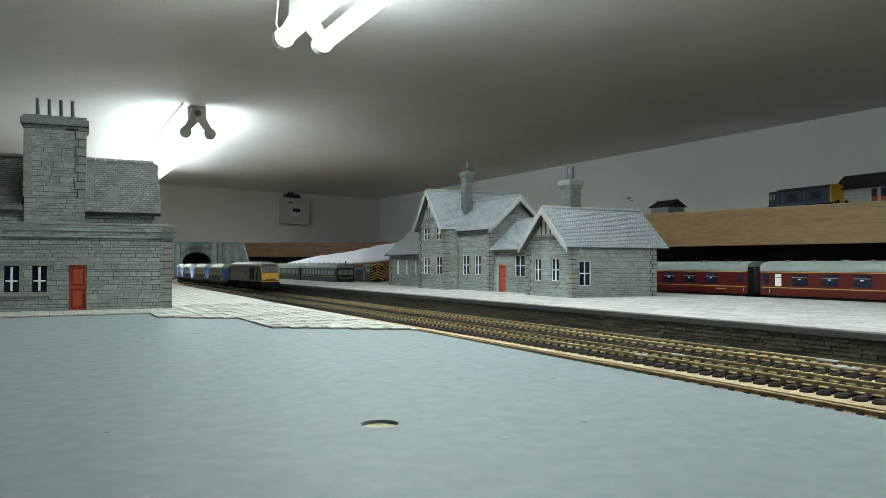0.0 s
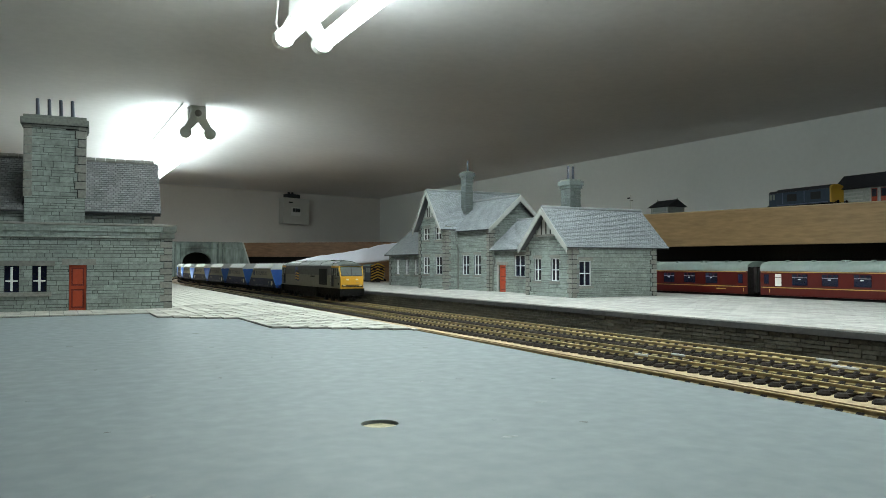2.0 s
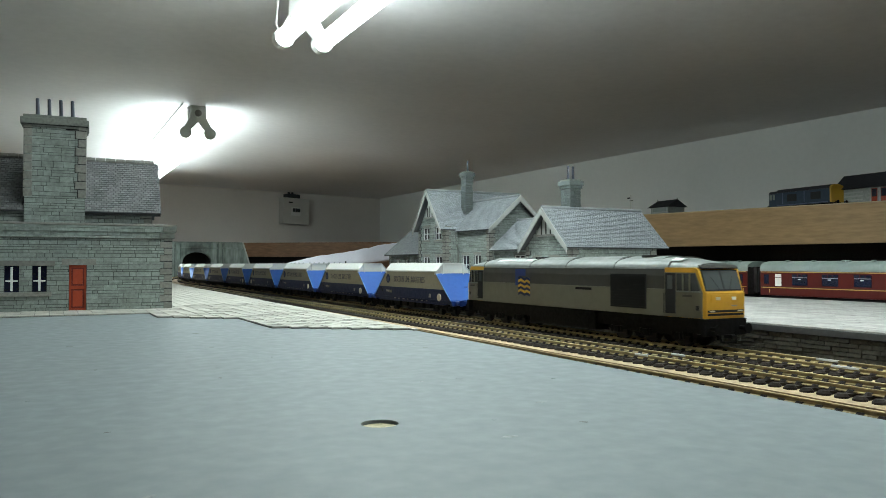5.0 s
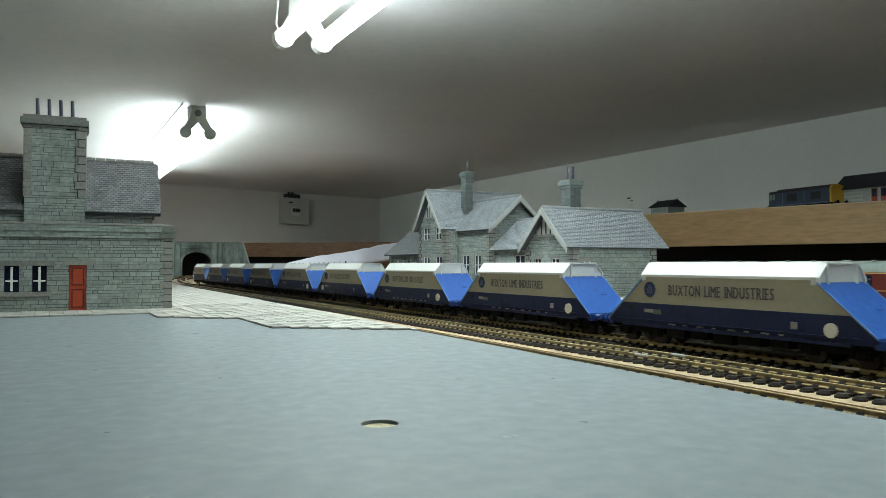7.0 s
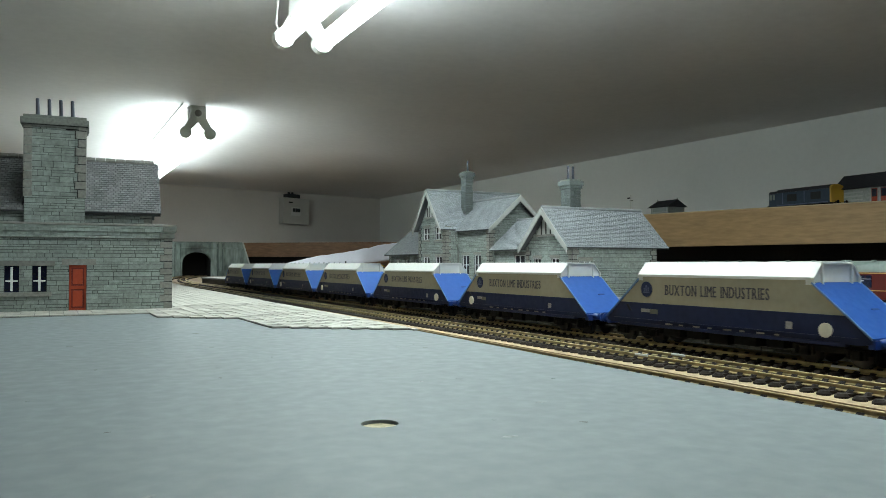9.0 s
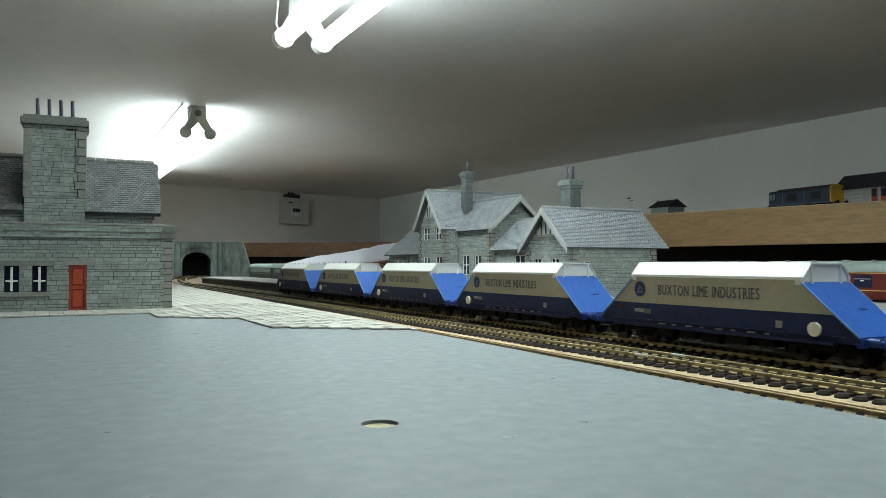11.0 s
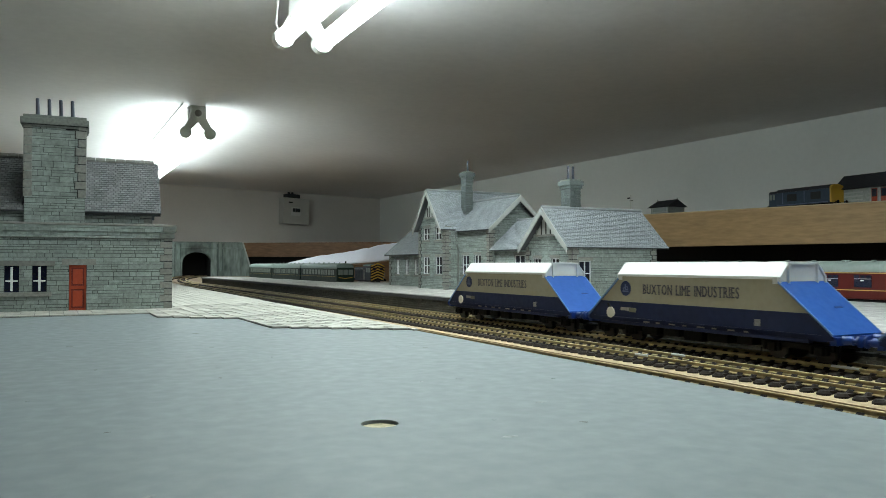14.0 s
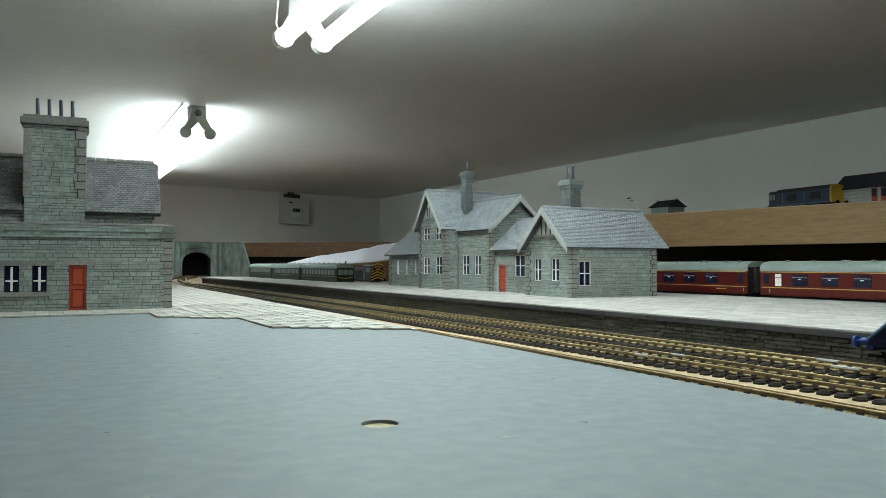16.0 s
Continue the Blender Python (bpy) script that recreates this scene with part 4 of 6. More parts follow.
    for h in hs:
        window(t, m, *h, divided=True)
    facade(t, pose(xf, yr, 0), xb - xf, eh, (), quoins=(-1,), top=0.040, name="hall_gable_wall")
    xc, half, rz, ez = 0.5260, 0.0466, 0.1385 - Z, 0.0957 - Z
    pitch = math.degrees(math.atan2(rz - ez, half))
    ln = math.hypot(rz - ez, half)
    roof_slope(t, pose(xc - half, 0.915, ez, 0, 0, -90) @ pose(0, 0, 0, pitch), 0.123, ln, M_SLATE_PALE, valley=(0.0365, 0.0035))
    roof_slope(t, pose(xc + half, 0.792, ez, 0, 0, 90) @ pose(0, 0, 0, pitch), 0.113, ln, M_SLATE_PALE)
    ridge(t, (xc, 0.791, rz + 0.0004), (xc, 0.909, rz + 0.0004), M_RIDGE, 0.0095, 0.0019)
    for s in (-1, 1):
        b = MB(pose(xc, 0.7905, rz - 0.0006))
        b.prism([(0, 0.0012), (s * half, -(rz - ez) + 0.0012), (s * half, -(rz - ez) - 0.0046), (0, -0.0066)], "y", 0, 0.0014)
        part("bargeboard", b, M_BARGE, t, "off-white bargeboard")
    chimney(t, 0.5080, 0.896, 0.120 - Z, 0.1700 - Z, 0.0105, 0.0130, [(0.5090, 0.896)], cap=0.0026, pot_h=0.0150)

    # low link with the red door
    yl, yr, xf = 0.800, 0.688, 0.4905
    eh = 0.0705 - Z
    hs = [hole(yl, 0.7850, 0.7700, Z, 0.0508), hole(yl, 0.7500, 0.7290, 0.0377, 0.0628)]
    front(xf, yl, yl - yr, eh, hs, name="link_wall")
    m = pose(xf, yl, 0, 0, 0, -90)
    door(t, m, *hs[0])
    window(t, m, *hs[1], divided=True)
    half, rz, ez = 0.043, 0.1075 - Z, 0.0695 - Z
    pitch, ln = math.degrees(math.atan2(rz - ez, half)), math.hypot(rz - ez, half)
    roof_slope(t, pose(xf - 0.006, yl, ez, 0, 0, -90) @ pose(0, 0, 0, pitch), yl - yr + 0.02, ln, M_SLATE_PALE)
    roof_slope(t, pose(xf - 0.006 + 2 * half, yr - 0.02, ez, 0, 0, 90) @ pose(0, 0, 0, pitch), yl - yr + 0.02, ln, M_SLATE_PALE)
    ridge(t, (xf - 0.006 + half, yr - 0.02, rz + 0.0004), (xf - 0.006 + half, yl, rz + 0.0004), M_RIDGE, 0.0095, 0.0016)

    part("door_jamb", MB(m).box(hs[0][0] - 0.0042, hs[0][0] - 0.0004, -0.0012, 0.0014, 0.0, hs[0][3], 0.0002), M_BARGE, t, "pale door jamb")
    for px, py, z1, bend in ((0.4845, 0.8785, 0.093, 0.004), (0.4885, 0.7965, 0.068, -0.004), (0.4885, 0.6915, 0.068, 0.004)):
        b = MB().tube((px, py, 0.0), (px, py, z1 - 0.022 - Z), 0.0011, 8).tube((px, py, z1 - 0.022 - Z), (px, py + bend, z1 - 0.014 - Z), 0.0011, 8)
        b.tube((px, py + bend, z1 - 0.014 - Z), (px - 0.003, py + bend, z1 - Z), 0.0011, 8)
        part("downpipe", b, M_BAND, t, "grey rainwater pipe", smooth=True)

    # low far wing
    yl, yr, xf = 1.1285, 0.961, 0.495
    eh = 0.0685 - Z
    hs = [hole(yl, 1.1016, 1.0906, 0.0362, 0.0592), hole(yl, 1.0672, 1.0546, 0.0362, 0.0592), hole(yl, 1.0344, 1.0225, 0.0362, 0.0592), hole(yl, 1.000, 0.988, 0.0362, 0.0592)]
    front(xf, yl, yl - yr, eh, hs, quoins=(-1,), name="wing_wall")
    m = pose(xf, yl, 0, 0, 0, -90)
    for h in hs:
        window(t, m, *h, divided=True)
    facade(t, pose(xf + 0.1, yl, 0, 0, 0, 180), 0.1, eh, (), name="wing_end_wall")
    half, rz, ez = 0.05, 0.1085 - Z, 0.0672 - Z
    pitch, ln = math.degrees(math.atan2(rz - ez, half)), math.hypot(rz - ez, half)
    roof_slope(t, pose(xf - 0.007, yl + 0.008, ez, 0, 0, -90) @ pose(0, 0, 0, pitch), yl - yr + 0.008, ln, M_SLATE_PALE)
    roof_slope(t, pose(xf - 0.007 + 2 * half, yr, ez, 0, 0, 90) @ pose(0, 0, 0, pitch), yl - yr + 0.008, ln, M_SLATE_PALE)
    ridge(t, (xf - 0.007 + half, yr, rz + 0.0004), (xf - 0.007 + half, yl + 0.008, rz + 0.0004), M_RIDGE, 0.0095, 0.0016)


def tunnel():
    t = thing("tunnel_portal", "mottled green-grey stone tunnel portal with a dark arch", "tunnel portal", pose(0, 3.28, 0))
    xc, hw, spring, top = 0.5545, 0.059, 0.062, 0.1415
    n = 18
    arch = [(xc + hw * math.cos(math.pi * k / n), spring + 0.041 * math.sin(math.pi * k / n)) for k in range(n + 1)]
    left, right = 0.40, 0.742
    b = MB()
    ring = [(xc + hw, 0.0)] + arch + [(xc - hw, 0.0)]
    # wall left, wall right and the part over the arch, as strips
    b.box(left, xc - hw, 0, 0.03, 0, top)
    b.prism([(xc + hw, 0), (0.776, 0), (0.776, 0.036), (right, top), (xc + hw, top)], "y", 0, 0.03)
    for (x0, z0), (x1, z1) in zip(arch, arch[1:]):
        b.prism([(x0, z0), (x1, z1), (x1, top), (x0, top)], "y", 0, 0.03)
    part("portal_wall", b, M_PORTAL, t)
    b = MB()
    for k in range(n):
        (x0, z0), (x1, z1) = arch[k], arch[k + 1]
        sc = 1.16
        f = lambda x, z: (xc + (x - xc) * sc, spring + (z - spring) * sc)
        b.prism([(x0, z0), (x1, z1), f(x1, z1), f(x0, z0)], "y", -0.003, 0.0)
    part("arch_ring", b, M_PORTAL, t)
    part("tunnel_lining", MB().box(xc - hw - 0.02, xc + hw + 0.02, 0.16, 0.165, 0, 0.13).box(xc - hw - 0.022, xc - hw - 0.002, 0.0302, 0.16, 0, 0.13)
         .box(xc + hw + 0.002, xc + hw + 0.022, 0.0302, 0.16, 0, 0.13).box(xc - hw - 0.02, xc + hw + 0.02, 0.0302, 0.16, 0.118, 0.13), M_BLACK, t)
    for x in (0.476, 0.648):
        part("pilaster", MB().box(x - 0.0075, x + 0.0075, -0.012, 0.0, 0.0, top + 0.001, 0.002).box(x - 0.0095, x + 0.0095, -0.0145, 0.0, 0.0, 0.026, 0.002), M_PORTAL, t)
    for x in (0.4865, 0.4655, 0.6375, 0.6585):
        part("joint", MB().box(x - 0.0012, x + 0.0012, -0.002, 0.0002, 0.0, top - 0.004), M_PORTAL_D, t)
    part("string_course", MB().box(left, right + 0.004, -0.005, 0.0, 0.118, 0.123, 0.001), M_PORTAL, t)
    part("coping", MB().box(left, right, -0.006, 0.032, top, top + 0.005, 0.001), M_PORTAL, t)
    part("wing_edge", MB().prism([(right, top + 0.002), (right + 0.007, top + 0.002), (0.782, 0.034), (0.776, 0.034)], "y", -0.004, 0.034), M_BARGE, t, "pale sloping wing-wall coping")


def sheet():
    b = MB()
    nx, ny = 30, 12
    vs = []
    # a dust sheet spread over a rising bank
    for j in range(ny + 1):
        for i in range(nx + 1):
            u, w = i / nx, j / ny
            x = 0.652 + 0.40 * u
            y = 2.18 + 0.09 * w + 0.012 * math.sin(9 * u)
            crest = 0.0540 + 0.073 * (u ** 0.92)
            low = 0.052 + 0.05 * max(0.0, u - 0.45) ** 1.1
            z = low + (crest - low) * w ** 0.8
            z += (0.003 * noise.noise((x * 14, y * 14, 0)) + 0.0022 * noise.noise((x * 45, y * 30, 3))) * min(1, u * 4)
            vs.append((x, y, z))
    fs = [(j * (nx + 1) + i, j * (nx + 1) + i + 1, (j + 1) * (nx + 1) + i + 1, (j + 1) * (nx + 1) + i) for j in range(ny) for i in range(nx)]
    b.add(vs, fs)
    me = mesh_of("dust_sheet", b, M_CLOTH, True)
    ob = tagged(new("dust_sheet", me), "white sheet draped over a rising bank", "sheet")
    mod = ob.modifiers.new("thickness", "SOLIDIFY")
    mod.thickness = 0.002
    bank = MB().prism([(0.70, 0.0), (1.06, 0.0), (1.06, 0.074), (0.86, 0.049), (0.70, 0.045)], "y", 2.2, 2.32)
    solid("bank_support", bank, M_BROWN, "brown timber support under the sheet", "support")


# ---- rolling stock (y along the track, -y leading, z from the rail head) ----
def wheelset(owner, y, r=0.0062):
    w = part("wheelset", MB().tube((-0.0085, y, r), (0.0085, y, r), 0.001, 8), M_WHEEL, owner)
    for s in (-1, 1):
        part("wheel", MB().tube((s * 0.0072, y, r), (s * 0.0095, y, r), r, 24).tube((s * 0.0066, y, r), (s * 0.0073, y, r), r + 0.0006, 24), M_WHEEL, w, smooth=True)
    return w


def bogie(owner, yc, axles, r=0.0062, half=None):
    half = half or max(abs(a) for a in axles) + 0.007
    b = part("bogie", MB().box(-0.008, 0.008, yc - half * 0.5, yc + half * 0.5, 0.006, 0.010), M_UNDER, owner)
    for a in axles:
        wheelset(b, yc + a, r)
    for s in (-1, 1):
        f = MB().box(s * 0.0122 - 0.001, s * 0.0122 + 0.001, yc - half, yc + half, 0.0062, 0.0092, 0.0004)
        for a in axles:
            f.box(s * 0.0125 - 0.0017, s * 0.0125 + 0.0017, yc + a - 0.0021, yc + a + 0.0021, 0.0040, 0.0082, 0.0004)
            for d in (-1, 1):
                f.tube((s * 0.0135, yc + a + d * 0.0042, 0.0045), (s * 0.0135, yc + a + d * 0.0042, 0.0085), 0.0010, 8)
        part("side_frame", f, M_UNDER, b)
        for a in axles:
            part("brake_block", MB().box(s * 0.0108 - 0.0006, s * 0.0108 + 0.0006, yc + a - 0.0078, yc + a - 0.0066, 0.003, 0.009), M_UNDER, b)
    return b


def buffers(owner, y, s, z=0.0135, material=None, reach=0.0058, stock=0.0012):
    for x in (-0.0115, 0.0115):
        b = part("buffer", MB().tube((x, y, z), (x, y + s * reach * 0.62, z), stock, 12).tube((x, y + s * reach * 0.62, z), (x, y + s * (reach - 0.0008), z), 0.0012, 12), material or M_UNDER, owner, smooth=True)
        part("buffer_head", MB().tube((x, y + s * (reach - 0.0008), z), (x, y + s * reach, z), 0.0028, 16), material or M_UNDER, b, smooth=True)


SERIFS = {"B": ((0, 0), (0, 1)), "D": ((0, 0), (0, 1)), "E": ((0, 0), (0, 1)), "I": ((0.5, 0), (0.5, 1)), "L": ((0, 0), (0, 1)), "M": ((0, 0), (0, 1), (1, 0), (1, 1)),
          "N": ((0, 0), (0, 1), (1, 1)), "R": ((0, 0), (0, 1), (1, 0)), "T": ((0.5, 0),), "U": ((0, 1), (1, 1)), "X": ((0, 0), (0, 1), (1, 0), (1, 1))}


@functools.lru_cache(maxsize=None)
def letter_shape(ch):
    cu = bpy.data.curves.new("letters", "FONT")
    cu.body, cu.extrude, cu.resolution_u = ch, 0.0, 3
    ob = bpy.data.objects.new("letters", cu)
    scene.collection.objects.link(ob)
    bpy.context.view_layer.update()
    me = bpy.data.meshes.new_from_object(ob.evaluated_get(bpy.context.evaluated_depsgraph_get()))
    bpy.data.objects.remove(ob)
    return [tuple(v.co) for v in me.vertices], [tuple(p.vertices) for p in me.polygons]


def lettering(owner, m, text, width, height, material=None, name="lettering"):
    """Bold condensed capitals with slab serifs, fitted into width by height."""
    b, x, step = MB(), 0.0, 0.0
    for ch in text:
        if ch == " ":
            x += 0.40
            continue
        vs, fs = letter_shape(ch)
        lo, hi = min(v[0] for v in vs), max(v[0] for v in vs)
        top = max(v[1] for v in vs)
        k = 0.86
        for bold in (0.0, 0.035, 0.07):
            b.add([(x + (vx - lo) * k + bold, vy, step + bold * 0.01) for vx, vy, _ in vs], fs)
        w = (hi - lo) * k + 0.07
        for u, v in SERIFS.get(ch, ()):
            c = x + 0.075 + u * (w - 0.15)
            b.add([(c - 0.115, v * (top - 0.05), 0.0009), (c + 0.115, v * (top - 0.05), 0.0009), (c + 0.115, v * (top - 0.05) + 0.05, 0.0009), (c - 0.115, v * (top - 0.05) + 0.05, 0.0009)], [(0, 1, 2, 3)])
        x += w + 0.085
    kx, ky = width / x, height / max(v[1] for v in b.v)
    b.v = [tuple(m @ Vector((vx * kx, vy * ky, vz * 0.05))) for vx, vy, vz in b.v]
    me = bpy.data.meshes.new(name)
    me.from_pydata(b.v, [], b.f)
    me.materials.append(material or M_INK)
    l = new(name, me)
    l.parent = owner
    return tagged(l, "dark serif lettering reading " + text)


W_TOP, W_TIP = 0.0578, 0.0868


def wagon(disc_end):
    """disc_end: -1 has the brake disc at the leading end, 1 at the trailing one."""
    t = thing("hopper_wagon", "beige and navy bogie hopper wagon with bright blue sloping ends", "hopper wagon", group="train of hopper wagons")
    hw = 0.0175
    up, mid, low = 0.0408, 0.0240, 0.0112

    def end_y(z):
        k = (up - 0.002 - z) / (up - 0.002 - 0.0135)
        return W_TOP + (W_TIP - W_TOP) * min(1.0, max(0.0, k))
    prof_u = [(-end_y(mid), mid), (end_y(mid), mid), (W_TOP, up - 0.002), (W_TOP, up), (-W_TOP, up), (-W_TOP, up - 0.002)]
    part("hopper_body", MB().prism([(y, z) for y, z in prof_u], "x", -hw, hw), M_BEIGE, t, "beige hopper side")
    prof_l = [(-W_TIP, low + 0.001), (-W_TIP + 0.004, low), (W_TIP - 0.004, low), (W_TIP, low + 0.001), (W_TIP, 0.0135), (end_y(mid), mid - 0.00005), (-end_y(mid), mid - 0.00005), (-W_TIP, 0.0135)]
    part("lower_body", MB().prism(prof_l, "x", -hw - 0.0001, hw + 0.0001), M_NAVY, t, "navy lower side")
    # white hood with sloping shoulders
    i, tz = 0.0062, 0.0483
    vs = [(-hw - 0.0002, -W_TOP, up), (hw + 0.0002, -W_TOP, up), (hw + 0.0002, W_TOP, up), (-hw - 0.0002, W_TOP, up),
          (-hw + i, -W_TOP + 0.0014, tz), (hw - i, -W_TOP + 0.0014, tz), (hw - i, W_TOP - 0.0014, tz), (-hw + i, W_TOP - 0.0014, tz)]
    hood = MB().add(vs, [(0, 1, 5, 4), (1, 2, 6, 5), (2, 3, 7, 6), (3, 0, 4, 7), (4, 5, 6, 7), (0, 3, 2, 1)])
    hd = part("hood", hood, M_HOOD, t, "white hood")
    part("hood_rim", MB().box(-hw - 0.00025, -hw + 0.0003, -W_TOP, W_TOP, up - 0.0012, up + 0.0002).box(hw - 0.0003, hw + 0.00025, -W_TOP, W_TOP, up - 0.0012, up + 0.0002), M_HOOD, hd)
    for s in (-1, 1):
        y = s * W_TOP
        # end panel between two raked posts, and the blue slope sheet
        def out(d0, d1):
            return sorted((y + s * d0, y + s * d1))
        e = part("end_panel", MB().prism([(-hw - 0.0001, 0.0374), (hw + 0.0001, 0.0374), (hw + 0.0001, up), (hw - i, tz - 0.0003), (-hw + i, tz - 0.0003), (-hw - 0.0001, up)], "y", *out(-0.0030, 0.0002)), M_HOOD, t, "white end panel")
        for x in (-1, 1):
            part("end_post", MB().box(x * 0.0108 - 0.0004, x * 0.0108 + 0.0004, *out(0.0002, 0.0016), 0.0376, tz - 0.0012), M_HOOD, e)
            part("corner_wing", MB().prism([(x * hw, 0.0376), (x * (hw - 0.0008), 0.0376), (x * (hw - 0.0008), up), (x * (hw - i - 0.0006), tz - 0.0004), (x * (hw - i), tz - 0.0004), (x * hw, up)], "y", *out(0.0002, 0.0014)), M_HOOD, e)
        part("end_rail", MB().box(-hw + i - 0.0004, hw - i + 0.0004, *out(0.0002, 0.0014), tz - 0.0013, tz - 0.0001, 0.0003), M_HOOD, e)
        sl = MB()
        a, b = (W_TOP + 0.0002, 0.0376), (W_TIP + 0.0002, 0.0138)
        sl.prism([(s * a[0], a[1]), (s * b[0], b[1]), (s * (b[0] + 0.0002), b[1] + 0.0009), (s * (a[0] + 0.0002), a[1] + 0.0009)], "x", -hw - 0.0002, hw + 0.0002)
        sp = part("slope_sheet", sl, M_BLUE, t, "bright blue sloping end sheet")
        for x in (-1, 1):
            x0, x1 = sorted((x * (hw + 0.0001), x * (hw + 0.0007)))
            part("sheet_edge", MB().prism([(s * a[0], a[1] + 0.0003), (s * b[0], b[1] + 0.0003), (s * (b[0] + 0.0003), b[1] + 0.0011), (s * (a[0] + 0.0003), a[1] + 0.0011)], "x", x0, x1), M_SKY, sp, "pale edge strip")
        part("sheet_seam", MB().prism([(s * (a[0] + 0.0150), 0.0264), (s * (a[0] + 0.0158), 0.0258), (s * (a[0] + 0.0159), 0.02605), (s * (a[0] + 0.0151), 0.02665)], "x", 0.0035, 0.0085), M_BLUE_D, sp)
        part("end_beam", MB().box(-hw + 0.0005, hw - 0.0005, min(s * (W_TIP - 0.002), s * (W_TIP + 0.0015)), max(s * (W_TIP - 0.002), s * (W_TIP + 0.0015)), 0.0098, 0.0138, 0.0005), M_BLUE_D, t, "deep blue end beam")
        buffers(t, s * (W_TIP + 0.001), s, 0.0124, M_BLUE_D, 0.0086, 0.0021)
        part("coupling", MB().box(-0.0035, 0.0035, min(s * W_TIP, s * (W_TIP + 0.0095)), max(s * W_TIP, s * (W_TIP + 0.0095)), 0.0050, 0.0066, 0.0004)
             .box(-0.0012, 0.0012, min(s * 0.05, s * W_TIP), max(s * 0.05, s * W_TIP), 0.0055, 0.0075), M_UNDER, t)
        bogie(t, s * 0.0640, (-0.0130, 0.0130))
        # markings on both sides: local u runs left to right as seen from outside
        x = s * (hw + 0.0003)
        mk = Matrix.Translation((x, 0, 0)) @ Matrix.Rotation(radians(90 if s > 0 else -90), 4, "Z") @ Matrix.Rotation(radians(90), 4, "X")
        lettering(t, mk @ Matrix.Translation((-0.0362, 0.0293, 0)), "BUXTON LIME INDUSTRIES", 0.0715, 0.0058)
        lg = part("round_emblem", MB(mk).tube((-0.0515, 0.0322, -0.0002), (-0.0515, 0.0322, 0.0001), 0.0046, 24), M_EMBLEM, t, "blue round emblem")
        part("emblem_mark", MB(mk).box(-0.0541, -0.0489, 0.0299, 0.0308, 0.0001, 0.0002).box(-0.0535, -0.0528, 0.0310, 0.0330, 0.0001, 0.0002).box(-0.0521, -0.0510, 0.0310, 0.0347, 0.0001, 0.0002).box(-0.0502, -0.0494, 0.0310, 0.0336, 0.0001, 0.0002), M_MARK, lg)
        u = 0.0652 * (disc_end if s > 0 else -disc_end)
        part("brake_disc", MB(mk).tube((u, 0.0168, -0.0008), (u, 0.0168, 0.0007), 0.0034, 24), M_DISC, t, "cream round disc", smooth=True)
        part("data_panel", MB(mk).box(-0.0560, -0.0490, 0.0185, 0.0205, -0.0002, 0.0001), M_LABEL, t)
        part("data_panel", MB(mk).box(-0.0485, -0.0425, 0.0178, 0.0205, -0.0002, 0.0001), M_GREYL, t)
        part("step_opening", MB(mk).prism([(-0.0690, 0.0225), (-0.0672, 0.0225), (-0.0645, 0.0188), (-0.0663, 0.0188)], "z", -0.0002, 0.0002), M_FLASH, t, "black step opening")
        part("side_ledge", MB(mk).box(-W_TIP + 0.006, W_TIP - 0.006, 0.0139, 0.0143, -0.0003, 0.0006), M_NAVY, t)
        part("data_panel", MB(mk).box(0.0440, 0.0475, 0.0160, 0.0195, -0.0002, 0.0001), M_LABEL, t)
        for k in range(8):
            uu = -0.036 + k * 0.0105
            part("stencil", MB(mk).box(uu, uu + (0.005, 0.003, 0.0045, 0.0025)[k % 4], 0.0122, 0.0130, -0.0002, 0.0001), M_LABEL, t)
        gear = MB()
        for y0, y1, z0, z1 in ((-0.040, -0.030, 0.0055, 0.0112), (-0.024, -0.010, 0.0050, 0.0112), (-0.006, 0.007, 0.0042, 0.0112), (0.011, 0.023, 0.0055, 0.0112), (0.028, 0.041, 0.0050, 0.0112)):
            gear.box(min(s * 0.006, s * 0.0145), max(s * 0.006, s * 0.0145), y0, y1, z0, z1, 0.0006)
        part("discharge_gear", gear, M_UNDER, t)
        part("sole_bar", MB().box(min(s * 0.0150, s * (hw + 0.0006)), max(s * 0.0150, s * (hw + 0.0006)), -W_TIP + 0.012, W_TIP - 0.012, 0.0100, 0.0118, 0.0003), M_NAVY, t)
    part("underframe", MB().box(-0.006, 0.006, -W_TIP + 0.003, W_TIP - 0.003, 0.0075, 0.0112), M_UNDER, t)
    return t


def extrude_section(section, y0, y1):
    return MB().prism(section, "y", y0, y1)


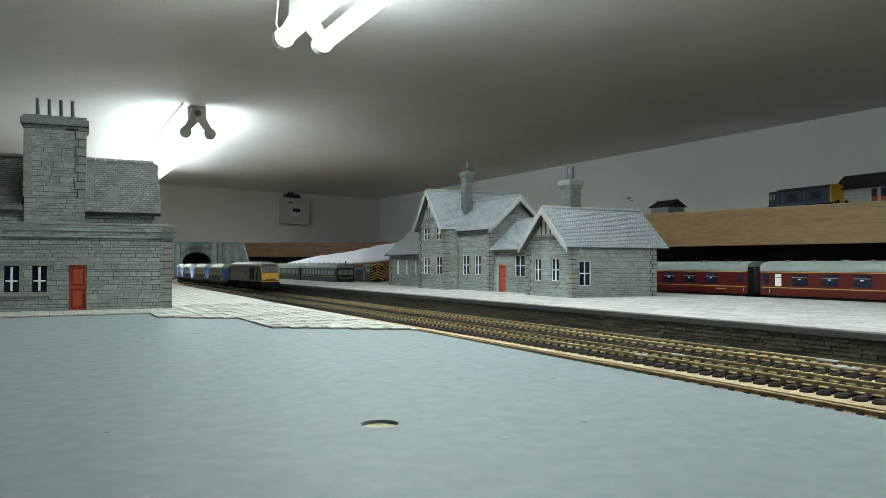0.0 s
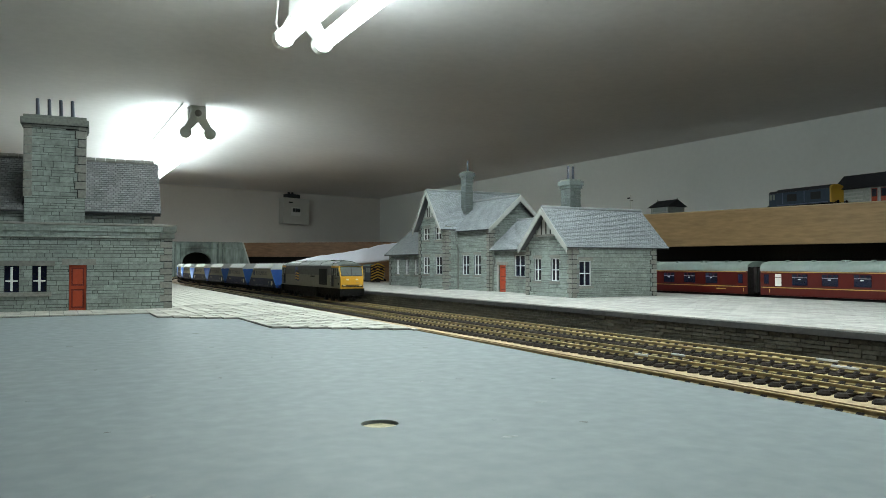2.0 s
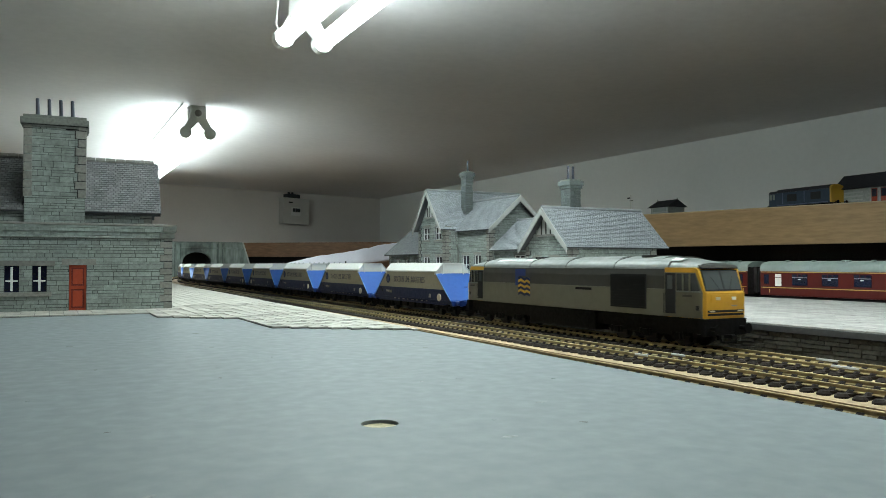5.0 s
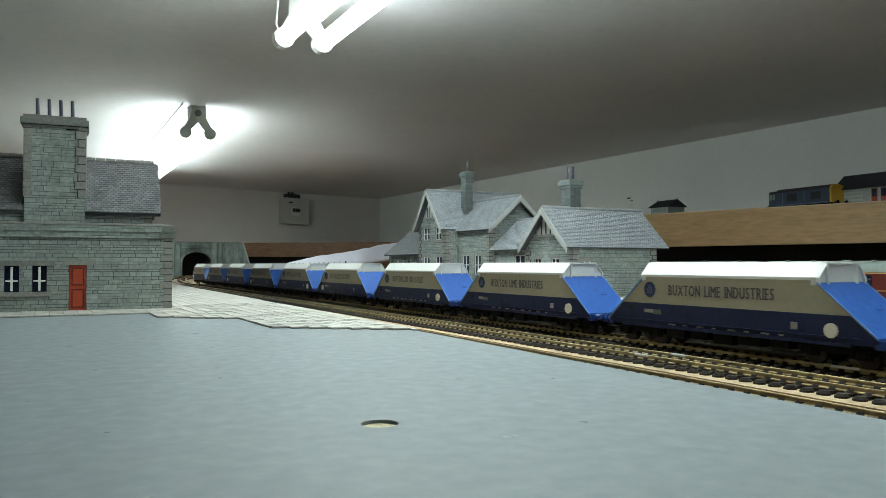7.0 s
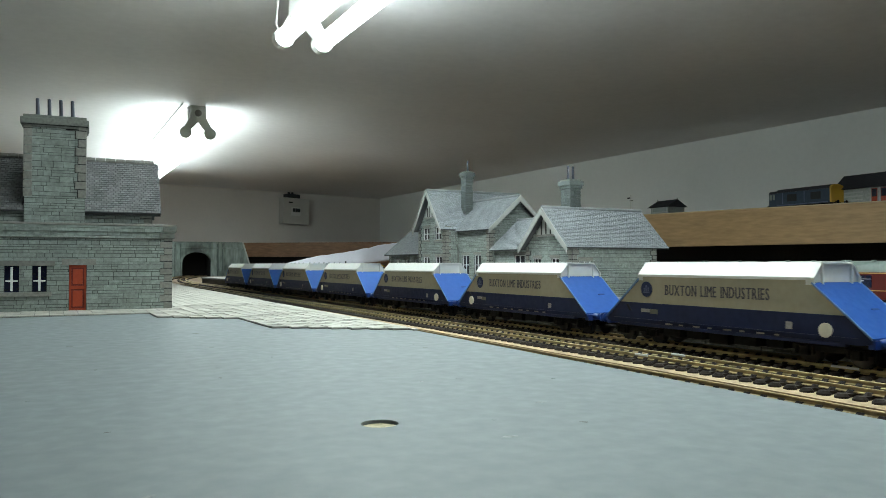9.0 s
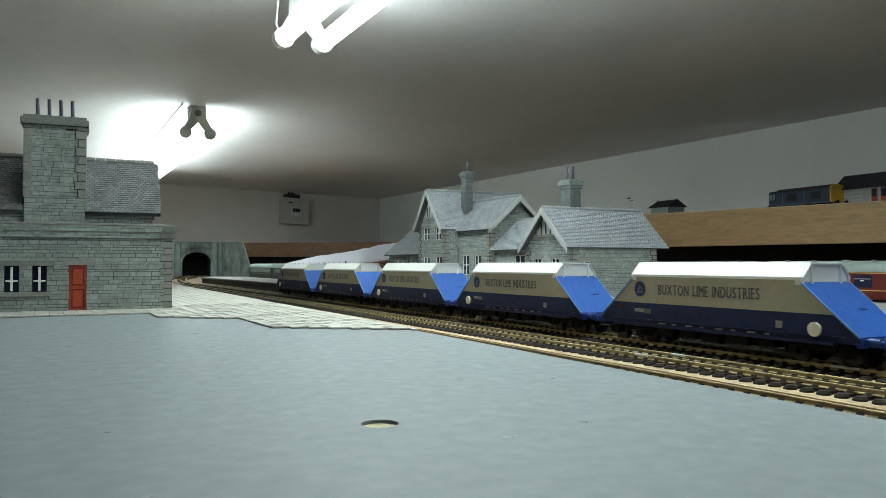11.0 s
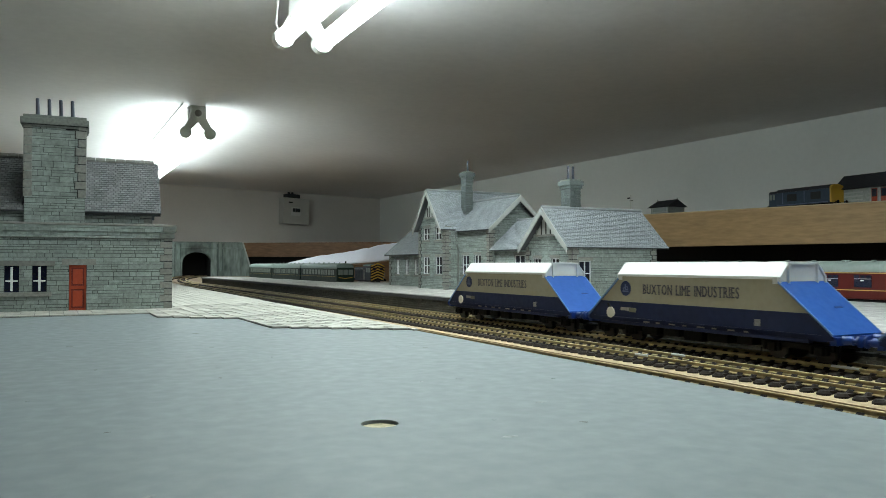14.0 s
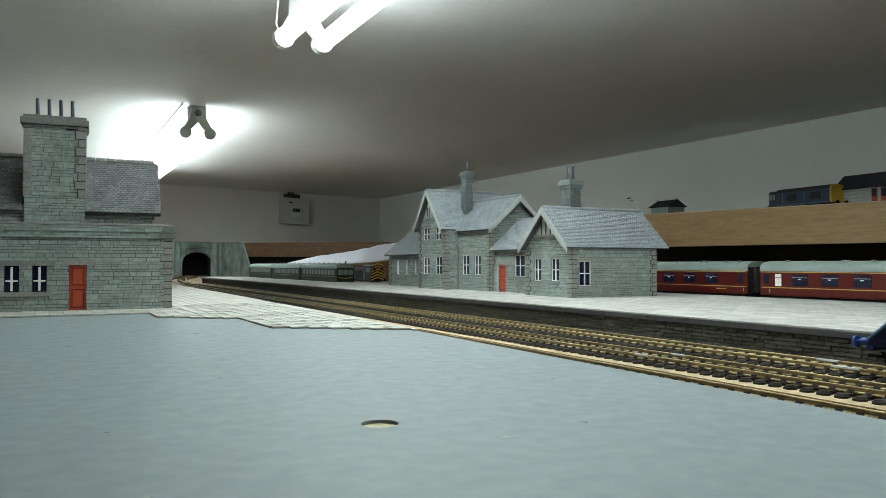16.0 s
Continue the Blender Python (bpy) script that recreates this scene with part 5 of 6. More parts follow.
def loco():
    """Six-axle diesel freight locomotive in two-tone grey."""
    t = thing("diesel_locomotive", "two-tone grey diesel locomotive with yellow cab ends", "locomotive")
    hw, L = 0.0173, 0.1315
    base, waist, cant, top = 0.0170, 0.0328, 0.0444, 0.0512
    cab = 0.0290
    part("lower_body", MB().box(-hw, hw, -L + cab, L - cab, base, waist, 0.0004), M_GREYL, t, "mid-grey lower body side")
    part("upper_body", MB().prism([(-hw, waist), (hw, waist), (hw, cant - 0.004), (hw - 0.0006, cant), (-hw + 0.0006, cant), (-hw, cant - 0.004)], "y", -L + cab, L - cab), M_GREYD, t, "dark grey upper body side")
    sec = [(-hw + 0.0005, cant + 0.0001)] + [(-(hw - 0.0006) * math.cos(a), cant + 0.0002 + (top - cant) * math.sin(a) ** 0.8) for a in [math.pi * k / 16 for k in range(1, 16)]] + [(hw - 0.0005, cant + 0.0001)]
    part("roof", MB().prism(sec, "y", -L + cab, L - cab), M_ROOF, t, "pale grey curved roof", smooth=True)
    for y0, y1 in ((-0.094, -0.062), (-0.055, -0.012), (-0.005, 0.030), (0.055, 0.098)):
        s2 = [(p * 0.80, q + 0.0009) for p, q in sec if q > cant + 0.0038]
        part("roof_panel", MB().prism(s2, "y", y0, y1), M_ROOF, t, smooth=True)
    for k in range(2):
        sp = [(p * 1.0, q + 0.0004) for p, q in sec if -0.0150 < p < -0.0085]
        sp = sp + [(p * 0.98, q - 0.0006) for p, q in reversed(sp)]
        part("roof_shoulder_panel", MB().prism(sp, "y", (0.038, -0.112)[k], (0.086, -0.104)[k]), M_SILVER, t, "bright silver roof panel")
    for y in (-0.105, -0.058, -0.008, 0.036, 0.102):
        s3 = [(p * 1.003, q + 0.00035) for p, q in sec]
        part("roof_rib", MB().prism(s3, "y", y - 0.0004, y + 0.0004), M_GREYD, t)
    part("exhaust", MB().box(-0.004, 0.004, 0.036, 0.047, top, top + 0.0012, 0.0004), M_FLASH, t)
    part("roof_fan", MB().tube((0, -0.078, top), (0, -0.078, top + 0.0014), 0.009, 24), M_GREYD, t, smooth=True)
    for s in (-1, 1):
        y1 = s * (L - cab)

        def yy(d):
            return s * (L - d)
        # cab: yellow nose below, raked windscreen, yellow brow
        c = part("cab", MB().prism([(yy(cab), base), (yy(0.0004), base), (yy(0.0), base + 0.001), (yy(0.0), 0.0312), (yy(0.0012), 0.0320), (yy(0.0052), 0.0440), (yy(0.0070), 0.0452), (yy(cab), 0.0452)], "x", -hw + 0.0003, hw - 0.0003).taper(s, L, 0.011), M_YELLOW, t, "yellow cab end")
        for x in (-1, 1):
            part("cab_side", MB().prism([(yy(cab), base + 0.0001), (yy(0.0025), base + 0.0001), (yy(0.0022), 0.0315), (yy(0.0066), 0.0424), (yy(cab), 0.0424)], "x", min(x * (hw - 0.0006), x * (hw + 0.0001)), max(x * (hw - 0.0006), x * (hw + 0.0001))).taper(s, L, 0.011), M_GREYL, c, "mid-grey cab side")
            part("side_window", MB().prism([(yy(0.0190), 0.0322), (yy(0.0036), 0.0322), (yy(0.0066), 0.0418), (yy(0.0190), 0.0418)], "x", min(x * (hw - 0.0003), x * (hw + 0.0004)), max(x * (hw - 0.0003), x * (hw + 0.0004))).taper(s, L, 0.011), M_CABGLASS, c, "cab side window")
            for dy in (0.0098, 0.0146):
                part("window_bar", MB().box(min(x * hw, x * (hw + 0.0006)), max(x * hw, x * (hw + 0.0006)), min(yy(dy + 0.0004), yy(dy - 0.0004)), max(yy(dy + 0.0004), yy(dy - 0.0004)), 0.0320, 0.0420).taper(s, L, 0.011), M_GREYL, c)
            part("window_rim", MB().box(min(x * hw, x * (hw + 0.0006)), max(x * hw, x * (hw + 0.0006)), min(yy(0.0195), yy(0.0034)), max(yy(0.0195), yy(0.0034)), 0.0314, 0.0321).taper(s, L, 0.011), M_ROOF, c)
            part("cab_door", MB().box(min(x * (hw - 0.0002), x * (hw + 0.0003)), max(x * (hw - 0.0002), x * (hw + 0.0003)), min(yy(0.0282), yy(0.0206)), max(yy(0.0282), yy(0.0206)), 0.0190, 0.0420), M_FLASH, c, "dark recessed cab door")
            part("door_window", MB().box(min(x * hw, x * (hw + 0.0005)), max(x * hw, x * (hw + 0.0005)), min(yy(0.0264), yy(0.0226)), max(yy(0.0264), yy(0.0226)), 0.0330, 0.0408), M_GLASS, c, "cab door window")
            for dy in (0.0202, 0.0288):
                part("handrail", MB().tube((x * (hw + 0.0008), yy(dy), 0.0190), (x * (hw + 0.0008), yy(dy), 0.0305), 0.0002, 6), M_FLASH, c)
            part("side_plate", MB().box(min(x * hw, x * (hw + 0.0003)), max(x * hw, x * (hw + 0.0003)), min(yy(0.0150), yy(0.0080)), max(yy(0.0150), yy(0.0080)), 0.0288, 0.0300), M_GREYD, c)
            part("footstep_recess", MB().box(min(x * hw, x * (hw + 0.0003)), max(x * hw, x * (hw + 0.0003)), min(yy(0.0060), yy(0.0042)), max(yy(0.0060), yy(0.0042)), 0.0215, 0.0240).taper(s, L, 0.011), M_FLASH, c)
        rs = [(p * 0.995, q) for p, q in sec]
        n = len(rs)
        a = [(p, yy(cab), q) for p, q in rs] + [(p * 0.90, yy(0.0058), 0.0450 + (q - cant) * 0.42) for p, q in rs]
        part("cab_roof", MB().add(a, [(i, i + 1, i + 1 + n, i + n) for i in range(n - 1)] + [tuple(range(n)), tuple(range(n, 2 * n))[::-1], (0, n, 2 * n - 1, n - 1)]), M_ROOF, c, smooth=True)
        # windscreens lie on the raked front
        sl = MB(Matrix.Translation((0, yy(0.0012), 0.0320)) @ Matrix.Rotation(math.atan2(s * 0.0040, 0.0120), 4, "X"))
        part("screen_surround", MB(sl.m).box(-0.0141, 0.0141, min(-s * 0.0002, s * 0.0003), max(-s * 0.0002, s * 0.0003), 0.0003, 0.0126), M_FLASH, c)
        for x in (-1, 1):
            part("windscreen", MB(sl.m).box(min(x * 0.0006, x * 0.0135), max(x * 0.0006, x * 0.0135), min(s * 0.0002, s * 0.0005), max(s * 0.0002, s * 0.0005), 0.0010, 0.0119), M_GLASS, c, "tinted windscreen")
            part("wiper", MB(sl.m).tube((x * 0.004, s * 0.0008, 0.001), (x * 0.0085, s * 0.0008, 0.0085), 0.00012, 6), M_FLASH, c)
            part("marker_light", MB().box(x * 0.0062 - 0.0017, x * 0.0062 + 0.0017, min(yy(-0.0004), yy(0.0002)), max(yy(-0.0004), yy(0.0002)), 0.0272, 0.0290, 0.0002), M_LAMPGLASS, c, "pale marker light")
        part("nose_band", MB().box(-0.0138, 0.0138, min(yy(-0.0003), yy(0.0003)), max(yy(-0.0003), yy(0.0003)), 0.0186, 0.0217, 0.0002), M_FLASH, c, "black light cluster band")
        part("headlamp_panel", MB().box(-0.0115, 0.0115, min(yy(-0.00025), yy(0.0002)), max(yy(-0.00025), yy(0.0002)), 0.0258, 0.0304, 0.0002), M_YELLOW, c)
        part("cluster_strip", MB().box(-0.0138, 0.0138, min(yy(-0.0006), yy(0.0002)), max(yy(-0.0006), yy(0.0002)), 0.0199, 0.0204), M_YELLOW, c, "yellow strip across the light cluster")
        for x in (-1, 1):
            part("tail_light", MB().box(x * 0.0108 - 0.0018, x * 0.0108 + 0.0018, min(yy(-0.0007), yy(0.0)), max(yy(-0.0007), yy(0.0)), 0.0207, 0.0215, 0.0001), M_LAMPGLASS, c, "pale lamp")
        part("brow", MB().prism([(yy(0.0046), 0.0446), (yy(0.0036), 0.0452), (yy(0.0058), 0.0466), (yy(0.0075), 0.0462)], "x", -0.0142, 0.0142), M_GREYD, c, "grey-brown brow over the windscreens")
        part("nose_plate", MB().box(0.0045, 0.0085, min(yy(-0.0003), yy(0.0002)), max(yy(-0.0003), yy(0.0002)), 0.0236, 0.0243), M_LABEL, c)
        part("buffer_beam", MB().box(-hw + 0.001, hw - 0.001, min(yy(0.0035), yy(0.0)), max(yy(0.0035), yy(0.0)), 0.0075, base - 0.0001, 0.0004), M_UNDER, t)
        buffers(t, yy(0.0), s, 0.0115)
        part("coupling_hook", MB().box(-0.0018, 0.0018, min(yy(0), yy(-0.006)), max(yy(0), yy(-0.006)), 0.0062, 0.0082, 0.0004).box(-0.0045, 0.0045, min(yy(0), yy(-0.0035)), max(yy(0), yy(-0.0035)), 0.0035, 0.0045), M_UNDER, t)
        part("air_pipe", MB().tube((0.006, yy(-0.0012), 0.010), (0.006, yy(-0.002), 0.0045), 0.0006, 6).tube((-0.006, yy(-0.0012), 0.010), (-0.006, yy(-0.002), 0.0045), 0.0006, 6), M_UNDER, t)
        bogie(t, s * 0.0830, (-0.0262, 0.0, 0.0262), 0.0070, 0.034)
        # side fittings
        x = s * hw
        x0, x1 = min(x - s * 0.0002, x + s * 0.0004), max(x - s * 0.0002, x + s * 0.0004)
        g = part("radiator_grille", MB().box(x0, x1, -L + 0.0440, -L + 0.0760, 0.0205, 0.0412), M_FLASH, t, "black radiator grille")
        sl2 = MB()
        for k in range(12):
            sl2.box(min(x, x + s * 0.0007), max(x, x + s * 0.0007), -L + 0.0450, -L + 0.0750, 0.0212 + k * 0.00165, 0.0216 + k * 0.00165)
        part("grille_slats", sl2, M_FLASH, g)
        part("body_step", MB().box(x0, x1, -L + 0.095, -L + 0.112, 0.0302, 0.0318), M_BLACK, t)
        e = part("blue_panel", MB().box(min(x, x + s * 0.0002), max(x, x + s * 0.0002), L - 0.0905, L - 0.0770, 0.0385, 0.0435)
                 .box(min(x, x + s * 0.0002), max(x, x + s * 0.0002), L - 0.0810, L - 0.0770, 0.0310, 0.0385), M_BLUE_D, t, "blue emblem panel")
        for cy, lift in ((L - 0.0928, 0.0), (L - 0.0848, 0.0006)):
            for k in range(7):
                z = 0.0232 + lift + k * 0.0019
                pr = [(cy - 0.0036, z), (cy, z + 0.0012), (cy + 0.0036, z), (cy + 0.0036, z + 0.0019), (cy, z + 0.0031), (cy - 0.0036, z + 0.0019)]
                part("chevron", MB().prism(pr, "x", x0, x1), M_YELLOW_D if k % 2 else M_NAVY, e)
        tank = MB().box(min(s * 0.004, s * 0.0155), max(s * 0.004, s * 0.0155), -0.038, 0.038, 0.0040, base - 0.0002, 0.001)
        part("fuel_tank", tank, M_UNDER, t)
    part("frame", MB().box(-0.0135, 0.0135, -L + 0.005, L - 0.005, 0.0085, base - 0.0001), M_UNDER, t)
    return t


def roof_arc(hw, z0, z1, n=12, flat=0.55):
    return [(-hw, z0)] + [(-hw * math.cos(math.pi * k / n), z0 + (z1 - z0) * math.sin(math.pi * k / n) ** flat) for k in range(1, n)] + [(hw, z0)]


def coach(m, first_panels):
    """Maroon corridor coach; origin at mid-length on the rail head."""
    t = thing("passenger_coach", "maroon passenger coach with gold lining and pale roof", "railway coach", m, "maroon coaches")
    hw, L, base, cant, top = 0.0178, 0.127, 0.0156, 0.0400, 0.0502
    part("body", MB().box(-hw, hw, -L, L, base, cant, 0.0006), M_MAROON, t, "maroon coach body")
    rf = part("roof", MB().prism(roof_arc(hw + 0.0002, cant + 0.0001, top), "y", -L - 0.0004, L + 0.0004), M_COACHROOF, t, "pale grey-green curved roof", smooth=True)
    for y in (-0.110, -0.093, -0.064, -0.058, -0.020, 0.012, 0.036, 0.041, 0.072, 0.101):
        part("roof_vent", MB().box(-0.0105, -0.0075, y - 0.0018, y + 0.0018, top - 0.0022, top + 0.0008, 0.0004), M_COACHROOF, rf)
    x = -hw
    for z in (cant - 0.0012, 0.0232):
        part("lining", MB().box(x - 0.0002, x + 0.0001, -L + 0.001, L - 0.001, z, z + 0.0007), M_LINING, t, "gold lining")
    part("black_line", MB().box(x - 0.00022, x + 0.0001, -L + 0.001, L - 0.001, 0.0240, 0.0243), M_FLASH, t)
    for k in range(6):
        y = L - 0.0455 - k * 0.0320
        w = part("window", MB().box(x - 0.0003, x + 0.0002, y - 0.0088, y + 0.0078, 0.0262, 0.0372), M_PANE, t, "dark coach window")
        part("top_light", MB().box(x - 0.0005, x - 0.0003, y - 0.0086, y + 0.0076, 0.0336, 0.0341), M_LABEL, w)
        for d in (-0.003, 0.002):
            part("vent_bar", MB().box(x - 0.0005, x - 0.0003, y + d - 0.0003, y + d + 0.0003, 0.0341, 0.0371), M_MAROON, w)
        part("table_lamp", MB().box(x - 0.0005, x - 0.0003, y - 0.0015, y + 0.0015, 0.0318, 0.0326), M_CREAM, w)
    for y in (L - 0.0075, -L + 0.0085):
        part("door_window", MB().box(x - 0.0003, x + 0.0002, y - 0.0028, y + 0.0028, 0.0272, 0.0368), M_PANE, t, "dark door window")
        part("door_handle", MB().box(x - 0.0006, x - 0.0001, y - 0.0042, y - 0.0036, 0.0185, 0.0222), M_LINING, t, "brass door handle")
    if first_panels:
        b = part("toilet_window", MB().box(x - 0.0004, x + 0.0002, L - 0.0250, L - 0.0180, 0.0252, 0.0372), M_CREAM, t, "off-white obscured window")
        part("window_bar", MB().box(x - 0.0006, x - 0.0004, L - 0.0250, L - 0.0180, 0.0335, 0.0340), M_MAROON, b)
    else:
        part("number_bar", MB().box(x - 0.0003, x + 0.0001, -L + 0.028, -L + 0.041, 0.0202, 0.0212), M_LINING, t)
    for s in (-1, 1):
        g = part("gangway", MB().box(-0.0085, 0.0085, min(s * L, s * (L + 0.0052)), max(s * L, s * (L + 0.0052)), base + 0.001, 0.0445, 0.0008), M_BLACK, t, "black corridor gangway")
        part("end_panel", MB().box(-hw + 0.0006, hw - 0.0006, min(s * L, s * (L + 0.0006)), max(s * L, s * (L + 0.0006)), base, cant + 0.004), M_BLACK, t)
        part("gangway_plate", MB().box(-0.0075, 0.0075, min(s * (L + 0.0052), s * (L + 0.0058)), max(s * (L + 0.0052), s * (L + 0.0058)), base + 0.002, 0.0430), M_SWITCH, g)
        buffers(t, s * L, s, 0.0120)
        bogie(t, s * 0.093, (-0.017, 0.017))
    part("underframe", MB().box(-0.0165, 0.0165, -L + 0.004, L - 0.004, 0.008, base - 0.0001), M_UNDER, t)
    return t


def railcar(m, cab):
    t = thing("railcar", "dark green railcar with pale roof at the island platform", "railcar", m, "green railcar set")
    hw, L, base, cant, top = 0.0178, 0.1165, 0.0085, 0.0385, 0.0490
    part("body", MB().box(-hw, hw, -L, L, base, cant, 0.0005), M_GREEN, t, "dark green body")
    part("roof", MB().prism(roof_arc(hw + 0.0002, cant + 0.0001, top), "y", -L, L), M_RAILROOF, t, "pale curved roof", smooth=True)
    x = -hw
    for k in range(10):
        y = -L + 0.022 + k * 0.0208
        part("window", MB().box(x - 0.0003, x + 0.0002, y - 0.0075, y + 0.0075, 0.0262, 0.0362), M_WINDOW_PALE, t, "pale railcar window")
        part("window_bar", MB().box(x - 0.0005, x - 0.0002, y - 0.0006, y + 0.0006, 0.0262, 0.0362), M_GREEN, t)
    for z in (0.0225,):
        part("lining", MB().box(x - 0.0002, x + 0.0001, -L + 0.001, L - 0.001, z, z + 0.0004), M_LINING, t)
    for k in range(7):
        part("roof_vent", MB().tube((-0.004, -L + 0.02 + k * 0.032, top - 0.001), (-0.004, -L + 0.02 + k * 0.032, top + 0.0016), 0.0014, 8), M_RAILROOF, t)
    for s in (-1, 1):
        buffers(t, s * L, s, 0.0120)
        bogie(t, s * 0.083, (-0.0165, 0.0165))
    for s in (-1, 1):
        if not (cab and s < 0):
            part("end_bellows", MB().box(-0.015, 0.015, min(s * L, s * (L + 0.0028)), max(s * L, s * (L + 0.0028)), base + 0.001, cant + 0.006, 0.0008), M_BLACK, t, "black corridor bellows")
    if cab:
        f = part("cab_front", MB().box(-hw + 0.0004, hw - 0.0004, -L - 0.0022, -L - 0.0001, base, cant + 0.002, 0.0008), M_GREEN, t, "green cab front with yellow whiskers")
        for k in range(3):
            u = -0.0105 + k * 0.0105
            part("windscreen", MB().box(u - 0.0044, u + 0.0044, -L - 0.0026, -L - 0.0021, 0.0262, 0.0365), M_WINDOW_PALE, f)
        for s in (-1, 1):
            part("whisker", MB().prism([(0.0, 0.0185), (s * 0.0155, 0.0218), (s * 0.0155, 0.0226), (0.0, 0.0193)], "y", -L - 0.0026, -L - 0.0021), M_YELLOW_D, f, "yellow whisker stripe")
        part("lamp_top", MB().tube((0, -L - 0.002, top), (0, -L - 0.002, top + 0.004), 0.0016, 8), M_BLACK, f)
    part("underframe", MB().box(-0.012, 0.012, -L + 0.01, L - 0.01, 0.006, base - 0.0001), M_UNDER, t)


def shunter(m):
    t = thing("diesel_shunter", "small dark shunting locomotive with black and yellow striped end", "locomotive", m)
    L, hw = 0.0585, 0.0168
    part("bonnet", MB().box(-0.0140, 0.0140, -0.004, L, 0.0105, 0.0405, 0.001), M_SHUNT, t, "dark blue bonnet")
    part("running_plate", MB().box(-hw, hw, -L, L, 0.0085, 0.0105), M_BLACK, t)
    cab = part("cab", MB().box(-hw, hw, -L + 0.010, -0.0042, 0.0106, 0.0430, 0.0006), M_SHUNT, t, "dark cab")
    part("cab_roof", MB().prism(roof_arc(hw + 0.0004, 0.0431, 0.0478, flat=0.8), "y", -L + 0.009, -0.003), M_RAILROOF, cab, smooth=True)
    for y in (-0.0405, -0.0265):
        part("side_window", MB().box(-hw - 0.0004, -hw + 0.0001, y - 0.0052, y + 0.0052, 0.0285, 0.0390), M_WINDOW_PALE, cab)
    part("cab_handrail", MB().tube((-hw - 0.0008, -0.0150, 0.012), (-hw - 0.0008, -0.0150, 0.034), 0.0005, 6).tube((-hw - 0.0008, -0.0080, 0.012), (-hw - 0.0008, -0.0080, 0.034), 0.0005, 6), M_LABEL, cab)
    for k in range(5):
        part("bonnet_door", MB().box(-0.0146, -0.0139, 0.002 + k * 0.0110, 0.0115 + k * 0.0110, 0.0150, 0.0345, 0.0003), M_SHUNT, t)
    part("bonnet_handrail", MB().tube((-0.0152, 0.0, 0.0362), (-0.0152, L - 0.002, 0.0362), 0.0004, 6), M_LABEL, t)
    end = part("striped_end", MB().box(-hw, hw, -L + 0.0086, -L + 0.0098, 0.0106, 0.0455, 0.0004), M_BLACK, cab, "black end with yellow chevrons")
    for k in range(6):
        z = 0.0095 + k * 0.0062
        for s in (-1, 1):
            pts = [(0.0, z + 0.0068), (s * 0.0165, z), (s * 0.0165, z + 0.0030), (0.0, z + 0.0098)]
            part("chevron", MB().prism(pts, "y", -L + 0.0078, -L + 0.0085), M_YELLOW_D, end, "yellow chevron stripe")
    for s in (-1, 1):
        part("end_window", MB().box(s * 0.0085 - 0.0035, s * 0.0085 + 0.0035, -L + 0.0072, -L + 0.0077, 0.0330, 0.0395), M_PANE, end)
        part("side_rod", MB().box(min(s * 0.0128, s * 0.0142), max(s * 0.0128, s * 0.0142), -0.036, 0.036, 0.0055, 0.0072), M_LABEL, t)
        buffers(t, s * L, s, 0.0115)
    part("hose", MB().tube((0.012, -L + 0.004, 0.012), (0.014, -L + 0.002, 0.026), 0.0007, 6), M_LABEL, t)
    for y in (-0.034, 0.0, 0.034):
        wheelset(t, y, 0.0088)


def siding(x0, y0, y1):
    t = thing("siding_track", "model railway siding behind the island platform", "railway track", kind="structure")
    for s in (-1, 1):
        part("rail", MB().box(x0 + s * 0.0085 - 0.0006, x0 + s * 0.0085 + 0.0006, y0, y1, 0.0026, RAIL), M_RAILTOP, t)
    b = MB()
    y = y0
    while y < y1:
        b.box(x0 - 0.0165, x0 + 0.0165, y, y + 0.0036, 0.0, 0.0026)
        y += 0.0085
    part("sleepers", b, M_SLEEPER, t, "", "stuff")


